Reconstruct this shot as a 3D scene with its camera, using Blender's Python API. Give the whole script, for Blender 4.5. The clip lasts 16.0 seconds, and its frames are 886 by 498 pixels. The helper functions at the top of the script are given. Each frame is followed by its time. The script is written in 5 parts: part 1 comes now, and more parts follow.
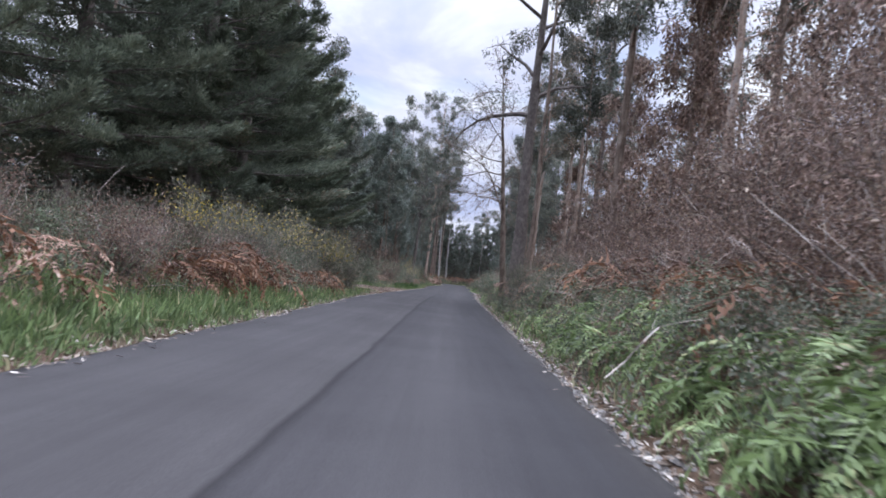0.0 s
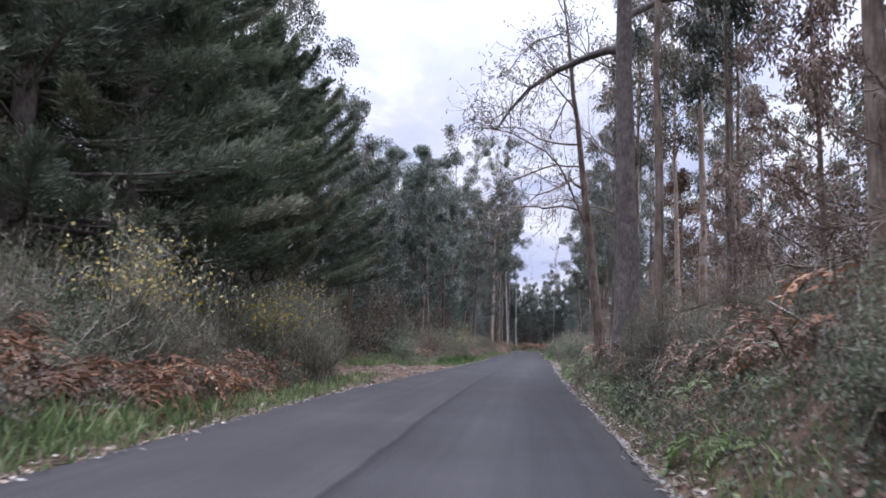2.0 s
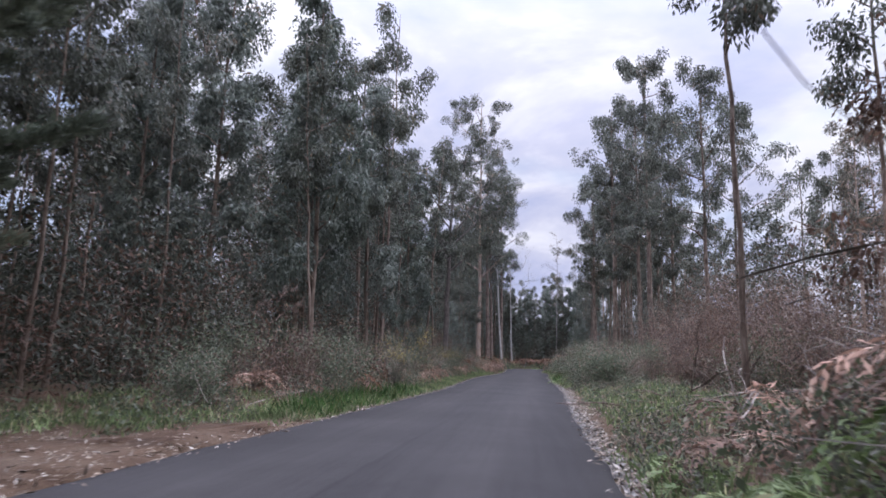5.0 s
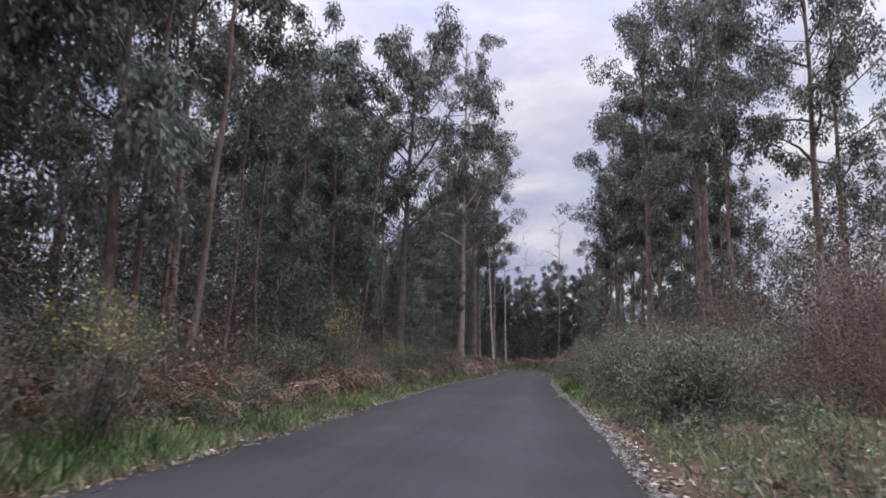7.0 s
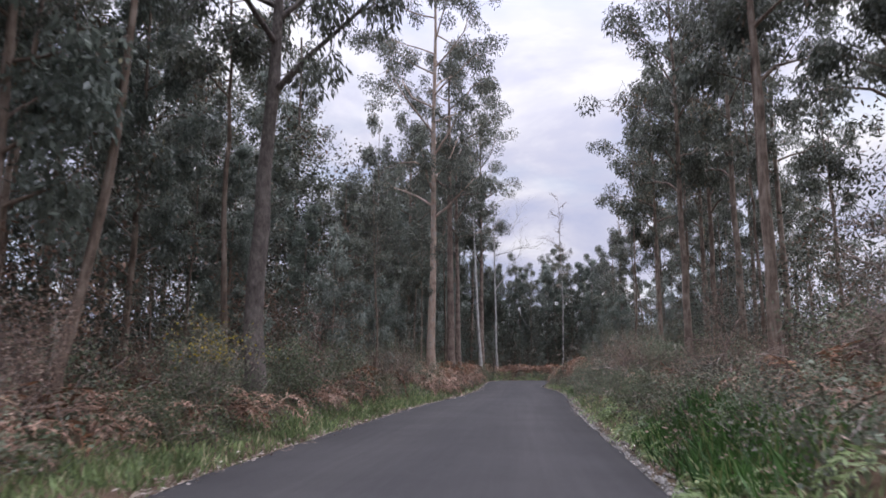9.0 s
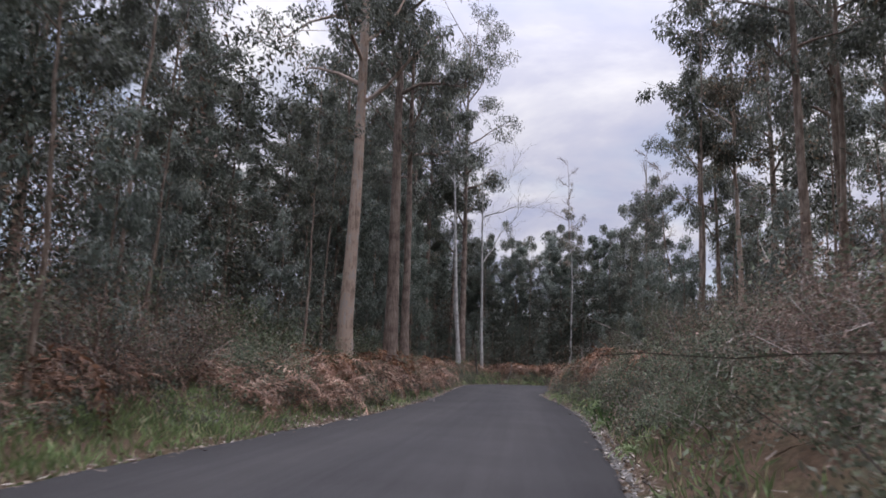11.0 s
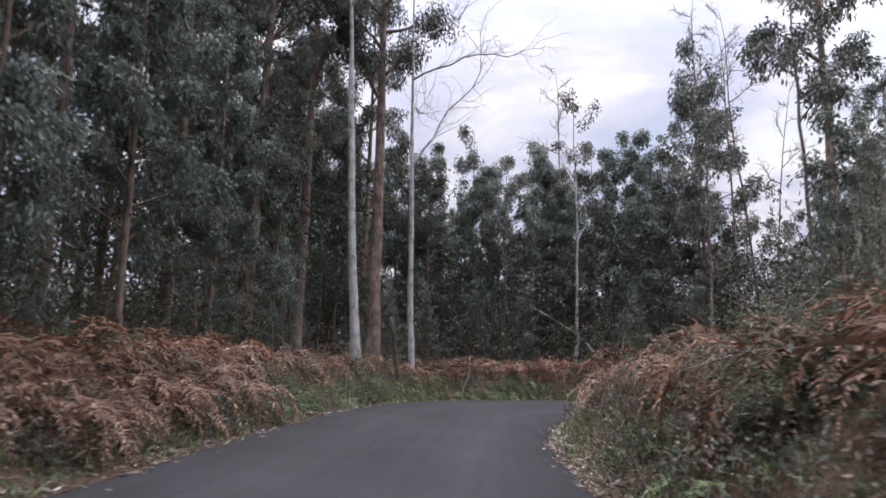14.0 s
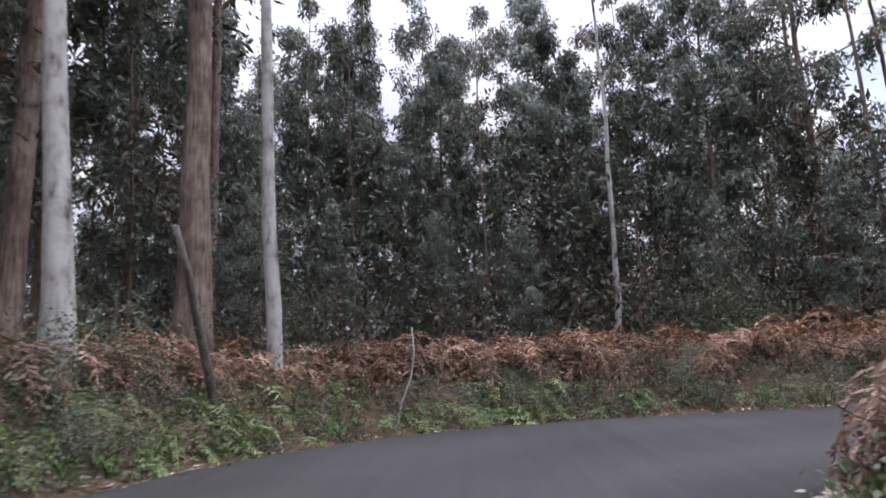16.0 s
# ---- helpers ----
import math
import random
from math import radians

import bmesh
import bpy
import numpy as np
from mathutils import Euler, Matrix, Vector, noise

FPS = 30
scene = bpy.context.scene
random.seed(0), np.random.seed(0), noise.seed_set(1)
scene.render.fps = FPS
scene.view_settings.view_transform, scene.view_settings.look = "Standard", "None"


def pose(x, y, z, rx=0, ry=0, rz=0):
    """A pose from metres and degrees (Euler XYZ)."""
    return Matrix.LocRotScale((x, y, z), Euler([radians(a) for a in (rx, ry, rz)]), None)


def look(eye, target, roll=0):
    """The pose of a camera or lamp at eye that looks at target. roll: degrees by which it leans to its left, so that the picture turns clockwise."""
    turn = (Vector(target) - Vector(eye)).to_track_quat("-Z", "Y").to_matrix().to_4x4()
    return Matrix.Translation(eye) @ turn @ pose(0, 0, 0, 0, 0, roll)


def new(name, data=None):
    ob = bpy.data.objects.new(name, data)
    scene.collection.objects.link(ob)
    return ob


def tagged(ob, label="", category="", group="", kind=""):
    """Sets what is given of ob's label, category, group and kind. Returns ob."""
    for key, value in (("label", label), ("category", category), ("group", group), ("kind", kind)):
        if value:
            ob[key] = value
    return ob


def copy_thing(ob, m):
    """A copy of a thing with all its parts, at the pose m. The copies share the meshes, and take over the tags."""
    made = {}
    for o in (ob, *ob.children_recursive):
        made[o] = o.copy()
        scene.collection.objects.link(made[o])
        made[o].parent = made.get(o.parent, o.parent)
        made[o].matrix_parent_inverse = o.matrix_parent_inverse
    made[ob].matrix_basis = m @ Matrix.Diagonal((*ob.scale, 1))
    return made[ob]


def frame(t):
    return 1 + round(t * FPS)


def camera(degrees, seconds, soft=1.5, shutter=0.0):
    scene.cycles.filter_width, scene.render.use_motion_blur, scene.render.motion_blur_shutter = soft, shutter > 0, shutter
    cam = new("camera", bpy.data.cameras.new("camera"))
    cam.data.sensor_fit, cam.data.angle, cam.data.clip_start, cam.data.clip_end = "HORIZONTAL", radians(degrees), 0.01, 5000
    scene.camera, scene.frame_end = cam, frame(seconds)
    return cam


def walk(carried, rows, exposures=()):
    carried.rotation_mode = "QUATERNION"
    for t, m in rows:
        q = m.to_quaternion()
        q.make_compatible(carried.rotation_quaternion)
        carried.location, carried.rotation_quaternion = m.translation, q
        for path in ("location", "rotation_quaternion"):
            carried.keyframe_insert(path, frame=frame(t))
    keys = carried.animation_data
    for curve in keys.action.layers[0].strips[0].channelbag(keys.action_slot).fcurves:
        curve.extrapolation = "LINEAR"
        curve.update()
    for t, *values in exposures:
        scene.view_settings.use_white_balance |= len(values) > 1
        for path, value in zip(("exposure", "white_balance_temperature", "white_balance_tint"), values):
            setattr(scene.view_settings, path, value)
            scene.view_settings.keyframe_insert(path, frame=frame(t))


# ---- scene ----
EXPOSURES = [(0.0, 0.94, 5900, 6), (2.0, 1.0, 5930, 9), (2.5, 0.82, 5930, 12), (4.0, 0.84, 5930, 12), (6.5, 0.55, 6150, 11), (7.5, 0.47, 6250, 11), (8.5, 0.73, 6240, 10), (9.0, 0.73, 6290, 10), (11.5, 0.51, 6390, 9), (12.2, 0.69, 6490, 9), (14.5, 0.79, 6340, 8), (15.5, 0.77, 6340, 8), (16.0, 1.04, 6340, 8)]
cam = camera(66.0, 16.0, soft=1.7, shutter=0.18)
PATH = [
    (0, (0.553, 1.436, 1.124), (0.519, 3.434, 1.213), 7.00),
    (0.5, (0.765, 5.110, 1.146), (0.578, 7.098, 1.266), 6.54),
    (1, (0.893, 8.850, 1.173), (0.670, 10.831, 1.327), 4.25),
    (1.5, (0.931, 12.553, 1.200), (0.697, 14.530, 1.393), 3.26),
    (2, (0.961, 16.130, 1.220), (0.717, 18.096, 1.493), 2.44),
    (2.5, (1.013, 19.898, 1.257), (0.769, 21.861, 1.558), 1.77),
    (3, (1.089, 23.757, 1.273), (0.846, 25.717, 1.589), 1.42),
    (3.5, (1.182, 27.681, 1.239), (0.938, 29.639, 1.563), 1.38),
    (4, (1.282, 31.701, 1.232), (1.040, 33.659, 1.559), 1.02),
    (4.2, (1.329, 33.343, 1.246), (1.088, 35.301, 1.573), 1.03),
    (6.3, (1.748, 51.983, 1.237), (1.504, 53.943, 1.557), 1.74),
    (6.5, (1.770, 53.824, 1.240), (1.530, 55.783, 1.564), 1.40),
    (7, (1.759, 58.537, 1.256), (1.522, 60.496, 1.581), 1.37),
    (7.5, (1.701, 63.431, 1.296), (1.465, 65.390, 1.621), 1.77),
    (8, (1.636, 68.345, 1.286), (1.408, 70.303, 1.622), 1.57),
    (8.5, (1.615, 73.348, 1.337), (1.390, 75.305, 1.679), 1.15),
    (9, (1.539, 78.444, 1.371), (1.323, 80.402, 1.719), 0.55),
    (9.2, (1.592, 80.468, 1.351), (1.371, 82.424, 1.704), 0.38),
    (11.3, (2.493, 100.828, 1.194), (2.259, 102.783, 1.544), 2.30),
    (11.5, (2.520, 102.737, 1.200), (2.288, 104.693, 1.550), 1.95),
    (12, (2.538, 107.494, 1.194), (2.305, 109.448, 1.549), 1.27),
    (12.5, (2.546, 112.198, 1.183), (2.328, 114.155, 1.537), 0.87),
    (13, (2.620, 116.761, 1.169), (2.426, 118.719, 1.529), 1.15),
    (13.5, (2.704, 121.222, 1.178), (2.531, 123.181, 1.542), 1.13),
    (14, (2.653, 125.583, 1.253), (2.499, 127.544, 1.615), 1.16),
    (14.5, (2.522, 129.801, 1.258), (2.386, 131.761, 1.629), 0.97),
    (15, (2.542, 133.934, 1.134), (2.410, 135.892, 1.522), 0.04),
    (15.5, (2.590, 137.918, 1.115), (2.475, 139.877, 1.501), -0.63),
    (16, (2.700, 141.655, 1.150), (2.619, 143.618, 1.521), -2.60),
]
walk(cam, [(t, look(eye, target, roll)) for t, eye, target, roll in PATH], EXPOSURES)

# ---------------------------------------------------------------- world and sun
SUN_EL, SUN_AZ = radians(22), radians(78)          # low, from the right of the road, behind cloud
world = bpy.data.worlds.new("world")
scene.world = world
world.use_nodes = True
wn, wl = world.node_tree.nodes, world.node_tree.links
wn.clear()


def wnode(kind, **props):
    n = wn.new(kind)
    for key, value in props.items():
        if key == "op":
            n.operation = value
        elif key == "data":
            n.data_type = value
    return n


sky = wn.new("ShaderNodeTexSky")
sky.sky_type, sky.sun_disc, sky.sun_elevation, sky.sun_rotation = "NISHITA", False, SUN_EL, SUN_AZ
sky.air_density, sky.dust_density, sky.ozone_density = 1.0, 1.5, 2.0
skys = wnode("ShaderNodeVectorMath", op="SCALE")
skys.inputs["Scale"].default_value = 0.12
wl.new(sky.outputs[0], skys.inputs[0])
tc = wn.new("ShaderNodeTexCoord")
sep = wn.new("ShaderNodeSeparateXYZ")
wl.new(tc.outputs["Generated"], sep.inputs[0])
zup = wnode("ShaderNodeMath", op="ADD")
zup.inputs[1].default_value = 0.22
zabs = wnode("ShaderNodeMath", op="ABSOLUTE")
wl.new(sep.outputs[2], zabs.inputs[0])
wl.new(zabs.outputs[0], zup.inputs[0])
flat = wnode("ShaderNodeCombineXYZ")
for k in (0, 1):
    dv = wnode("ShaderNodeMath", op="DIVIDE")
    wl.new(sep.outputs[k], dv.inputs[0])
    wl.new(zup.outputs[0], dv.inputs[1])
    wl.new(dv.outputs[0], flat.inputs[k])
clouds = wn.new("ShaderNodeTexNoise")
clouds.inputs["Scale"].default_value, clouds.inputs["Detail"].default_value, clouds.inputs["Roughness"].default_value = 1.9, 6.0, 0.55
clouds.inputs["Distortion"].default_value = 0.3
wl.new(flat.outputs[0], clouds.inputs["Vector"])
tone = wn.new("ShaderNodeValToRGB")
tone.color_ramp.elements[0].position, tone.color_ramp.elements[0].color = 0.36, (0.47, 0.49, 0.66, 1)
tone.color_ramp.elements[1].position, tone.color_ramp.elements[1].color = 0.63, (0.84, 0.81, 0.85, 1)
mid = tone.color_ramp.elements.new(0.5)
mid.color = (0.60, 0.59, 0.71, 1)
wl.new(clouds.outputs["Fac"], tone.inputs[0])
cover = wn.new("ShaderNodeTexNoise")
cover.inputs["Scale"].default_value, cover.inputs["Detail"].default_value = 1.1, 4.0
wl.new(flat.outputs[0], cover.inputs["Vector"])
cover_ramp = wn.new("ShaderNodeValToRGB")
cover_ramp.color_ramp.elements[0].position, cover_ramp.color_ramp.elements[0].color = 0.30, (0.35, 0.35, 0.35, 1)
cover_ramp.color_ramp.elements[1].position = 0.46
wl.new(cover.outputs["Fac"], cover_ramp.inputs[0])
# the cloud deck is brighter overhead than near the horizon
zpos = wnode("ShaderNodeMath", op="MAXIMUM")
zpos.inputs[1].default_value = 0.0
wl.new(sep.outputs[2], zpos.inputs[0])
zpow = wnode("ShaderNodeMath", op="POWER")
zpow.inputs[1].default_value = 4.0
wl.new(zpos.outputs[0], zpow.inputs[0])
lift = wnode("ShaderNodeMath", op="MULTIPLY_ADD")
lift.inputs[1].default_value, lift.inputs[2].default_value = 6.6, 0.66
wl.new(zpow.outputs[0], lift.inputs[0])
deck = wnode("ShaderNodeVectorMath", op="SCALE")
wl.new(tone.outputs[0], deck.inputs[0])
wl.new(lift.outputs[0], deck.inputs["Scale"])
mixw = wnode("ShaderNodeMix", data="RGBA")
wl.new(cover_ramp.outputs[0], mixw.inputs[0])
wl.new(skys.outputs[0], mixw.inputs[6])
wl.new(deck.outputs[0], mixw.inputs[7])
bg = wn.new("ShaderNodeBackground")
bg.inputs["Strength"].default_value = 1.0
wl.new(mixw.outputs[2], bg.inputs["Color"])
wout = wn.new("ShaderNodeOutputWorld")
wl.new(bg.outputs[0], wout.inputs[0])

sun_data = bpy.data.lights.new("sun", "SUN")
sun_data.energy, sun_data.angle, sun_data.color = 0.3, radians(24), (1.0, 0.90, 0.80)
sun = new("sun", sun_data)
sun.matrix_world = look((60 * math.sin(SUN_AZ), 80 + 60 * math.cos(SUN_AZ), 12 + 60 * math.tan(SUN_EL)), (0, 80, 12))

# ---------------------------------------------------------------- materials


def base_material(name, rough=0.8, spec=0.3):
    m = bpy.data.materials.new(name)
    m.use_nodes = True
    b = m.node_tree.nodes["Principled BSDF"]
    b.inputs["Roughness"].default_value = rough
    b.inputs["Specular IOR Level"].default_value = spec
    return m, m.node_tree.nodes, m.node_tree.links, b


def ramp_node(n, stops):
    r = n.new("ShaderNodeValToRGB")
    e = r.color_ramp.elements
    e[0].position, e[0].color = stops[0][0], (*stops[0][1], 1)
    e[1].position, e[1].color = stops[-1][0], (*stops[-1][1], 1)
    for p, c in stops[1:-1]:
        e.new(p).color = (*c, 1)
    return r


def noise_node(n, l, vec, scale, detail=4.0, rough=0.6):
    t = n.new("ShaderNodeTexNoise")
    t.inputs["Scale"].default_value, t.inputs["Detail"].default_value, t.inputs["Roughness"].default_value = scale, detail, rough
    if vec is not None:
        l.new(vec, t.inputs["Vector"])
    return t


def leaf_material(name, dark, light, odd=None, odd_share=0.12, rough=0.5, through_light=0.25, by_tuft=False):
    """Leaves: every leaf has its own tone, a share of them an odd colour, and some light comes through. Highlights and
    dark gaps of the clumps are painted into the colour.
    """
    m, n, l, b = base_material(name, rough, 0.35)
    geo = n.new("ShaderNodeNewGeometry")
    stops = [(0.0, dark), (1.0 - odd_share, light)]
    if odd:
        stops = [(0.0, dark), (0.98 - odd_share, light), (1.0 - odd_share, odd), (1.0, [c * 1.25 for c in odd])]
    r = ramp_node(n, stops)
    if by_tuft:                                    # fronds and tufts get tones as if lit or shaded, each leaf a smaller one
        at, oi = n.new("ShaderNodeAttribute"), n.new("ShaderNodeObjectInfo")
        at.attribute_name = "tone"
        add, fract, mixt = n.new("ShaderNodeMath"), n.new("ShaderNodeMath"), n.new("ShaderNodeMix")
        add.operation, fract.operation = "ADD", "FRACT"
        l.new(at.outputs["Fac"], add.inputs[0])
        l.new(oi.outputs["Random"], add.inputs[1])
        l.new(add.outputs[0], fract.inputs[0])
        mixt.inputs[0].default_value = 0.62
        l.new(geo.outputs["Random Per Island"], mixt.inputs[2])
        l.new(fract.outputs[0], mixt.inputs[3])
        l.new(mixt.outputs[0], r.inputs[0])
    else:
        l.new(geo.outputs["Random Per Island"], r.inputs[0])
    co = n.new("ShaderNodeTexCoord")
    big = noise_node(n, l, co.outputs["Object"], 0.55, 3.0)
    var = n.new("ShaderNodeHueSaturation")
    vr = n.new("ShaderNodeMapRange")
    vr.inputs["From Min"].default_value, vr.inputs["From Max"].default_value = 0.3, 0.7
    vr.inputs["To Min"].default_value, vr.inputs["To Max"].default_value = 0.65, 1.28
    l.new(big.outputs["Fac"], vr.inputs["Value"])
    # clump-size value noise paints highlights and dark gaps into the foliage
    tuft_shade = noise_node(n, l, co.outputs["Object"], 2.1, 2.0)
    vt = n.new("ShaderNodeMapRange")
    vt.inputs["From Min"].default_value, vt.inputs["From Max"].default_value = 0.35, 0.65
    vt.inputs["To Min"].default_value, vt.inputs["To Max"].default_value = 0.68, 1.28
    l.new(tuft_shade.outputs["Fac"], vt.inputs["Value"])
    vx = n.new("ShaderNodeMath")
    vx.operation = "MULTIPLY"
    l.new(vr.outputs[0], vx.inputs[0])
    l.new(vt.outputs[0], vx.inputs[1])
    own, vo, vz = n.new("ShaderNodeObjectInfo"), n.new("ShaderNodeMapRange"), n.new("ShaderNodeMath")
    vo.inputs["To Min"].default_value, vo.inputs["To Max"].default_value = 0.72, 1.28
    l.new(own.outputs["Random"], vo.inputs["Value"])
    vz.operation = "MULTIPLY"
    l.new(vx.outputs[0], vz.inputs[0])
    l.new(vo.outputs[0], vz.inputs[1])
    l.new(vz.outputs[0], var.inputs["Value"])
    vs_ = n.new("ShaderNodeMapRange")
    vs_.inputs["To Min"].default_value, vs_.inputs["To Max"].default_value = 1.1, 0.78
    l.new(own.outputs["Random"], vs_.inputs["Value"])
    l.new(vs_.outputs[0], var.inputs["Saturation"])
    l.new(r.outputs[0], var.inputs["Color"])
    l.new(var.outputs[0], b.inputs["Base Color"])
    if through_light:
        tr = n.new("ShaderNodeBsdfTranslucent")
        l.new(var.outputs[0], tr.inputs["Color"])
        mx = n.new("ShaderNodeMixShader")
        mx.inputs[0].default_value = through_light
        l.new(b.outputs[0], mx.inputs[1])
        l.new(tr.outputs[0], mx.inputs[2])
        l.new(mx.outputs[0], n["Material Output"].inputs["Surface"])
    return m


def bark_material(name, colours, stretch=(9.0, 9.0, 1.1), bump=0.35, patch=0.9, rough=0.9):
    """Bark: long vertical streaks over larger patches, with relief."""
    m, n, l, b = base_material(name, rough, 0.2)
    co = n.new("ShaderNodeTexCoord")
    mp = n.new("ShaderNodeMapping")
    mp.inputs["Scale"].default_value = stretch
    l.new(co.outputs["Object"], mp.inputs[0])
    fine = noise_node(n, l, mp.outputs[0], 1.6, 8.0, 0.65)
    coarse = noise_node(n, l, co.outputs["Object"], patch, 4.0, 0.6)
    mixf = n.new("ShaderNodeMath")
    mixf.operation = "MULTIPLY_ADD"
    mixf.inputs[1].default_value = 0.55
    l.new(fine.outputs["Fac"], mixf.inputs[0])
    half = n.new("ShaderNodeMath")
    half.operation = "MULTIPLY"
    half.inputs[1].default_value = 0.45
    l.new(coarse.outputs["Fac"], half.inputs[0])
    l.new(half.outputs[0], mixf.inputs[2])
    r = ramp_node(n, colours)
    l.new(mixf.outputs[0], r.inputs[0])
    l.new(r.outputs[0], b.inputs["Base Color"])
    bp = n.new("ShaderNodeBump")
    bp.inputs["Strength"].default_value, bp.inputs["Distance"].default_value = bump, 0.04
    l.new(fine.outputs["Fac"], bp.inputs["Height"])
    l.new(bp.outputs[0], b.inputs["Normal"])
    return m


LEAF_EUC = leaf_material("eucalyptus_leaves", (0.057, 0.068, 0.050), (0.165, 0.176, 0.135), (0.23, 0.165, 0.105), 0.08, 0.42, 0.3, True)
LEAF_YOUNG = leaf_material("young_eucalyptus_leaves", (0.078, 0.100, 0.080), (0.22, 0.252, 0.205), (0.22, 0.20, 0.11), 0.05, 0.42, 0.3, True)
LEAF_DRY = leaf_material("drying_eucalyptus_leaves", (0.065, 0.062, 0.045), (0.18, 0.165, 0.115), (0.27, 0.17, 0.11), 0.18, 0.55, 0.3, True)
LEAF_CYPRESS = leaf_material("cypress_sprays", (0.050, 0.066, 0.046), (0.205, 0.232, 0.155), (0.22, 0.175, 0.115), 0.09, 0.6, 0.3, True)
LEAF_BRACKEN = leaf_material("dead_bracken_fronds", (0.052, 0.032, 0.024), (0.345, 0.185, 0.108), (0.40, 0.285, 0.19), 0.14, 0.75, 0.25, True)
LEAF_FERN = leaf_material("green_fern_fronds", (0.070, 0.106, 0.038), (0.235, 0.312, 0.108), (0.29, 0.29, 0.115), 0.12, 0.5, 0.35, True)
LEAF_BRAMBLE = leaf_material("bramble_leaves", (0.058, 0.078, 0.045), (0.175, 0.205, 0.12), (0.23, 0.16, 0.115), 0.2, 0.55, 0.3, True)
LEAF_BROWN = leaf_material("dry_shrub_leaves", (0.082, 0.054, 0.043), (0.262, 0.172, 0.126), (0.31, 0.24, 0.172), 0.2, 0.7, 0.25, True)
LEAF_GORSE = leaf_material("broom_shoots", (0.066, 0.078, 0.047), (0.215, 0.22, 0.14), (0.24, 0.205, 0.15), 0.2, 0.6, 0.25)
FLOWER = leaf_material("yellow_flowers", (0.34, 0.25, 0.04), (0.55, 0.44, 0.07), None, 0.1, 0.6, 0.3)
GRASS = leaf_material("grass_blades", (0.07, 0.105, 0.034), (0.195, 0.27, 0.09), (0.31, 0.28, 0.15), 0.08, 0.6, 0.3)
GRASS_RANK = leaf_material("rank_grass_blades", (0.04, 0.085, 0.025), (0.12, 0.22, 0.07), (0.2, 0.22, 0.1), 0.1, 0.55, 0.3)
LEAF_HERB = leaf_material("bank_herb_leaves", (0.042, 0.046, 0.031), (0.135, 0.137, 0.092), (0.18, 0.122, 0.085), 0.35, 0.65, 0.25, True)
# brownish scrub, its colour also darkened for the shade inside the wood
LEAF_SCRUB_SHADED = leaf_material("shaded_scrub_leaves", (0.032, 0.037, 0.026), (0.112, 0.120, 0.086), (0.14, 0.09, 0.062), 0.22, 0.55, 0.25, True)
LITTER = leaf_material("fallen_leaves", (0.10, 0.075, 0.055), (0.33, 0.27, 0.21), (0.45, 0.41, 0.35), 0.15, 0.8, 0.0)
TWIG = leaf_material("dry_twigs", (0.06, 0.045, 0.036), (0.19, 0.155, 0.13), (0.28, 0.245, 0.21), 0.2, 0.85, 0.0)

BARK_BROWN = bark_material("peeling_brown_bark", [(0.34, (0.05, 0.038, 0.032)), (0.47, (0.15, 0.112, 0.092)), (0.56, (0.24, 0.19, 0.158)), (0.68, (0.34, 0.285, 0.245))], (11.0, 11.0, 1.3), 0.6, 2.2)
BARK_PALE = bark_material("smooth_pale_bark", [(0.36, (0.09, 0.078, 0.07)), (0.43, (0.25, 0.24, 0.225)), (0.50, (0.37, 0.36, 0.345)), (0.70, (0.52, 0.51, 0.49))], (5.0, 5.0, 1.3), 0.2, 3.2, 0.75)
BARK_DARK = bark_material("furrowed_dark_bark", [(0.32, (0.045, 0.038, 0.035)), (0.5, (0.14, 0.12, 0.108)), (0.72, (0.28, 0.245, 0.225))], (11.0, 11.0, 4.5), 1.0, 3.0)
BARK_THIN = bark_material("thin_trunk_bark", [(0.34, (0.05, 0.038, 0.03)), (0.48, (0.15, 0.113, 0.088)), (0.58, (0.24, 0.193, 0.157)), (0.70, (0.34, 0.295, 0.255))], (8.0, 8.0, 1.1), 0.4, 2.2)
BARK_TAN = bark_material("tan_stripped_bark", [(0.34, (0.11, 0.080, 0.064)), (0.44, (0.25, 0.185, 0.145)), (0.51, (0.36, 0.275, 0.215)), (0.58, (0.28, 0.245, 0.22)), (0.68, (0.47, 0.41, 0.35))], (7.0, 7.0, 0.9), 0.4, 2.4)

# asphalt: two passes of the paver meet in a ragged joint; worn, paler wheel tracks
ASPHALT, an, al, ab = base_material("worn_asphalt", 0.92, 0.14)
aco = an.new("ShaderNodeTexCoord")
across = an.new("ShaderNodeAttribute")
across.attribute_name = "across"
wob = noise_node(an, al, aco.outputs["Object"], 0.8, 5.0)
wobs = an.new("ShaderNodeMath")
wobs.operation = "MULTIPLY_ADD"
wobs.inputs[1].default_value, wobs.inputs[2].default_value = 0.024, -0.012
al.new(wob.outputs["Fac"], wobs.inputs[0])
acr = an.new("ShaderNodeMath")
acr.operation = "ADD"
al.new(across.outputs["Fac"], acr.inputs[0])
al.new(wobs.outputs[0], acr.inputs[1])
lane = ramp_node(an, [(0.0, (0.135, 0.127, 0.126)), (0.18, (0.158, 0.149, 0.147)), (0.33, (0.146, 0.137, 0.135)), (0.470, (0.160, 0.150, 0.147)),
                      (0.480, (0.070, 0.066, 0.066)), (0.498, (0.117, 0.111, 0.112)), (0.58, (0.135, 0.128, 0.128)), (0.68, (0.155, 0.147, 0.146)),
                      (0.80, (0.115, 0.110, 0.112)), (0.92, (0.106, 0.102, 0.104)), (1.0, (0.122, 0.113, 0.106))])
al.new(acr.outputs[0], lane.inputs[0])
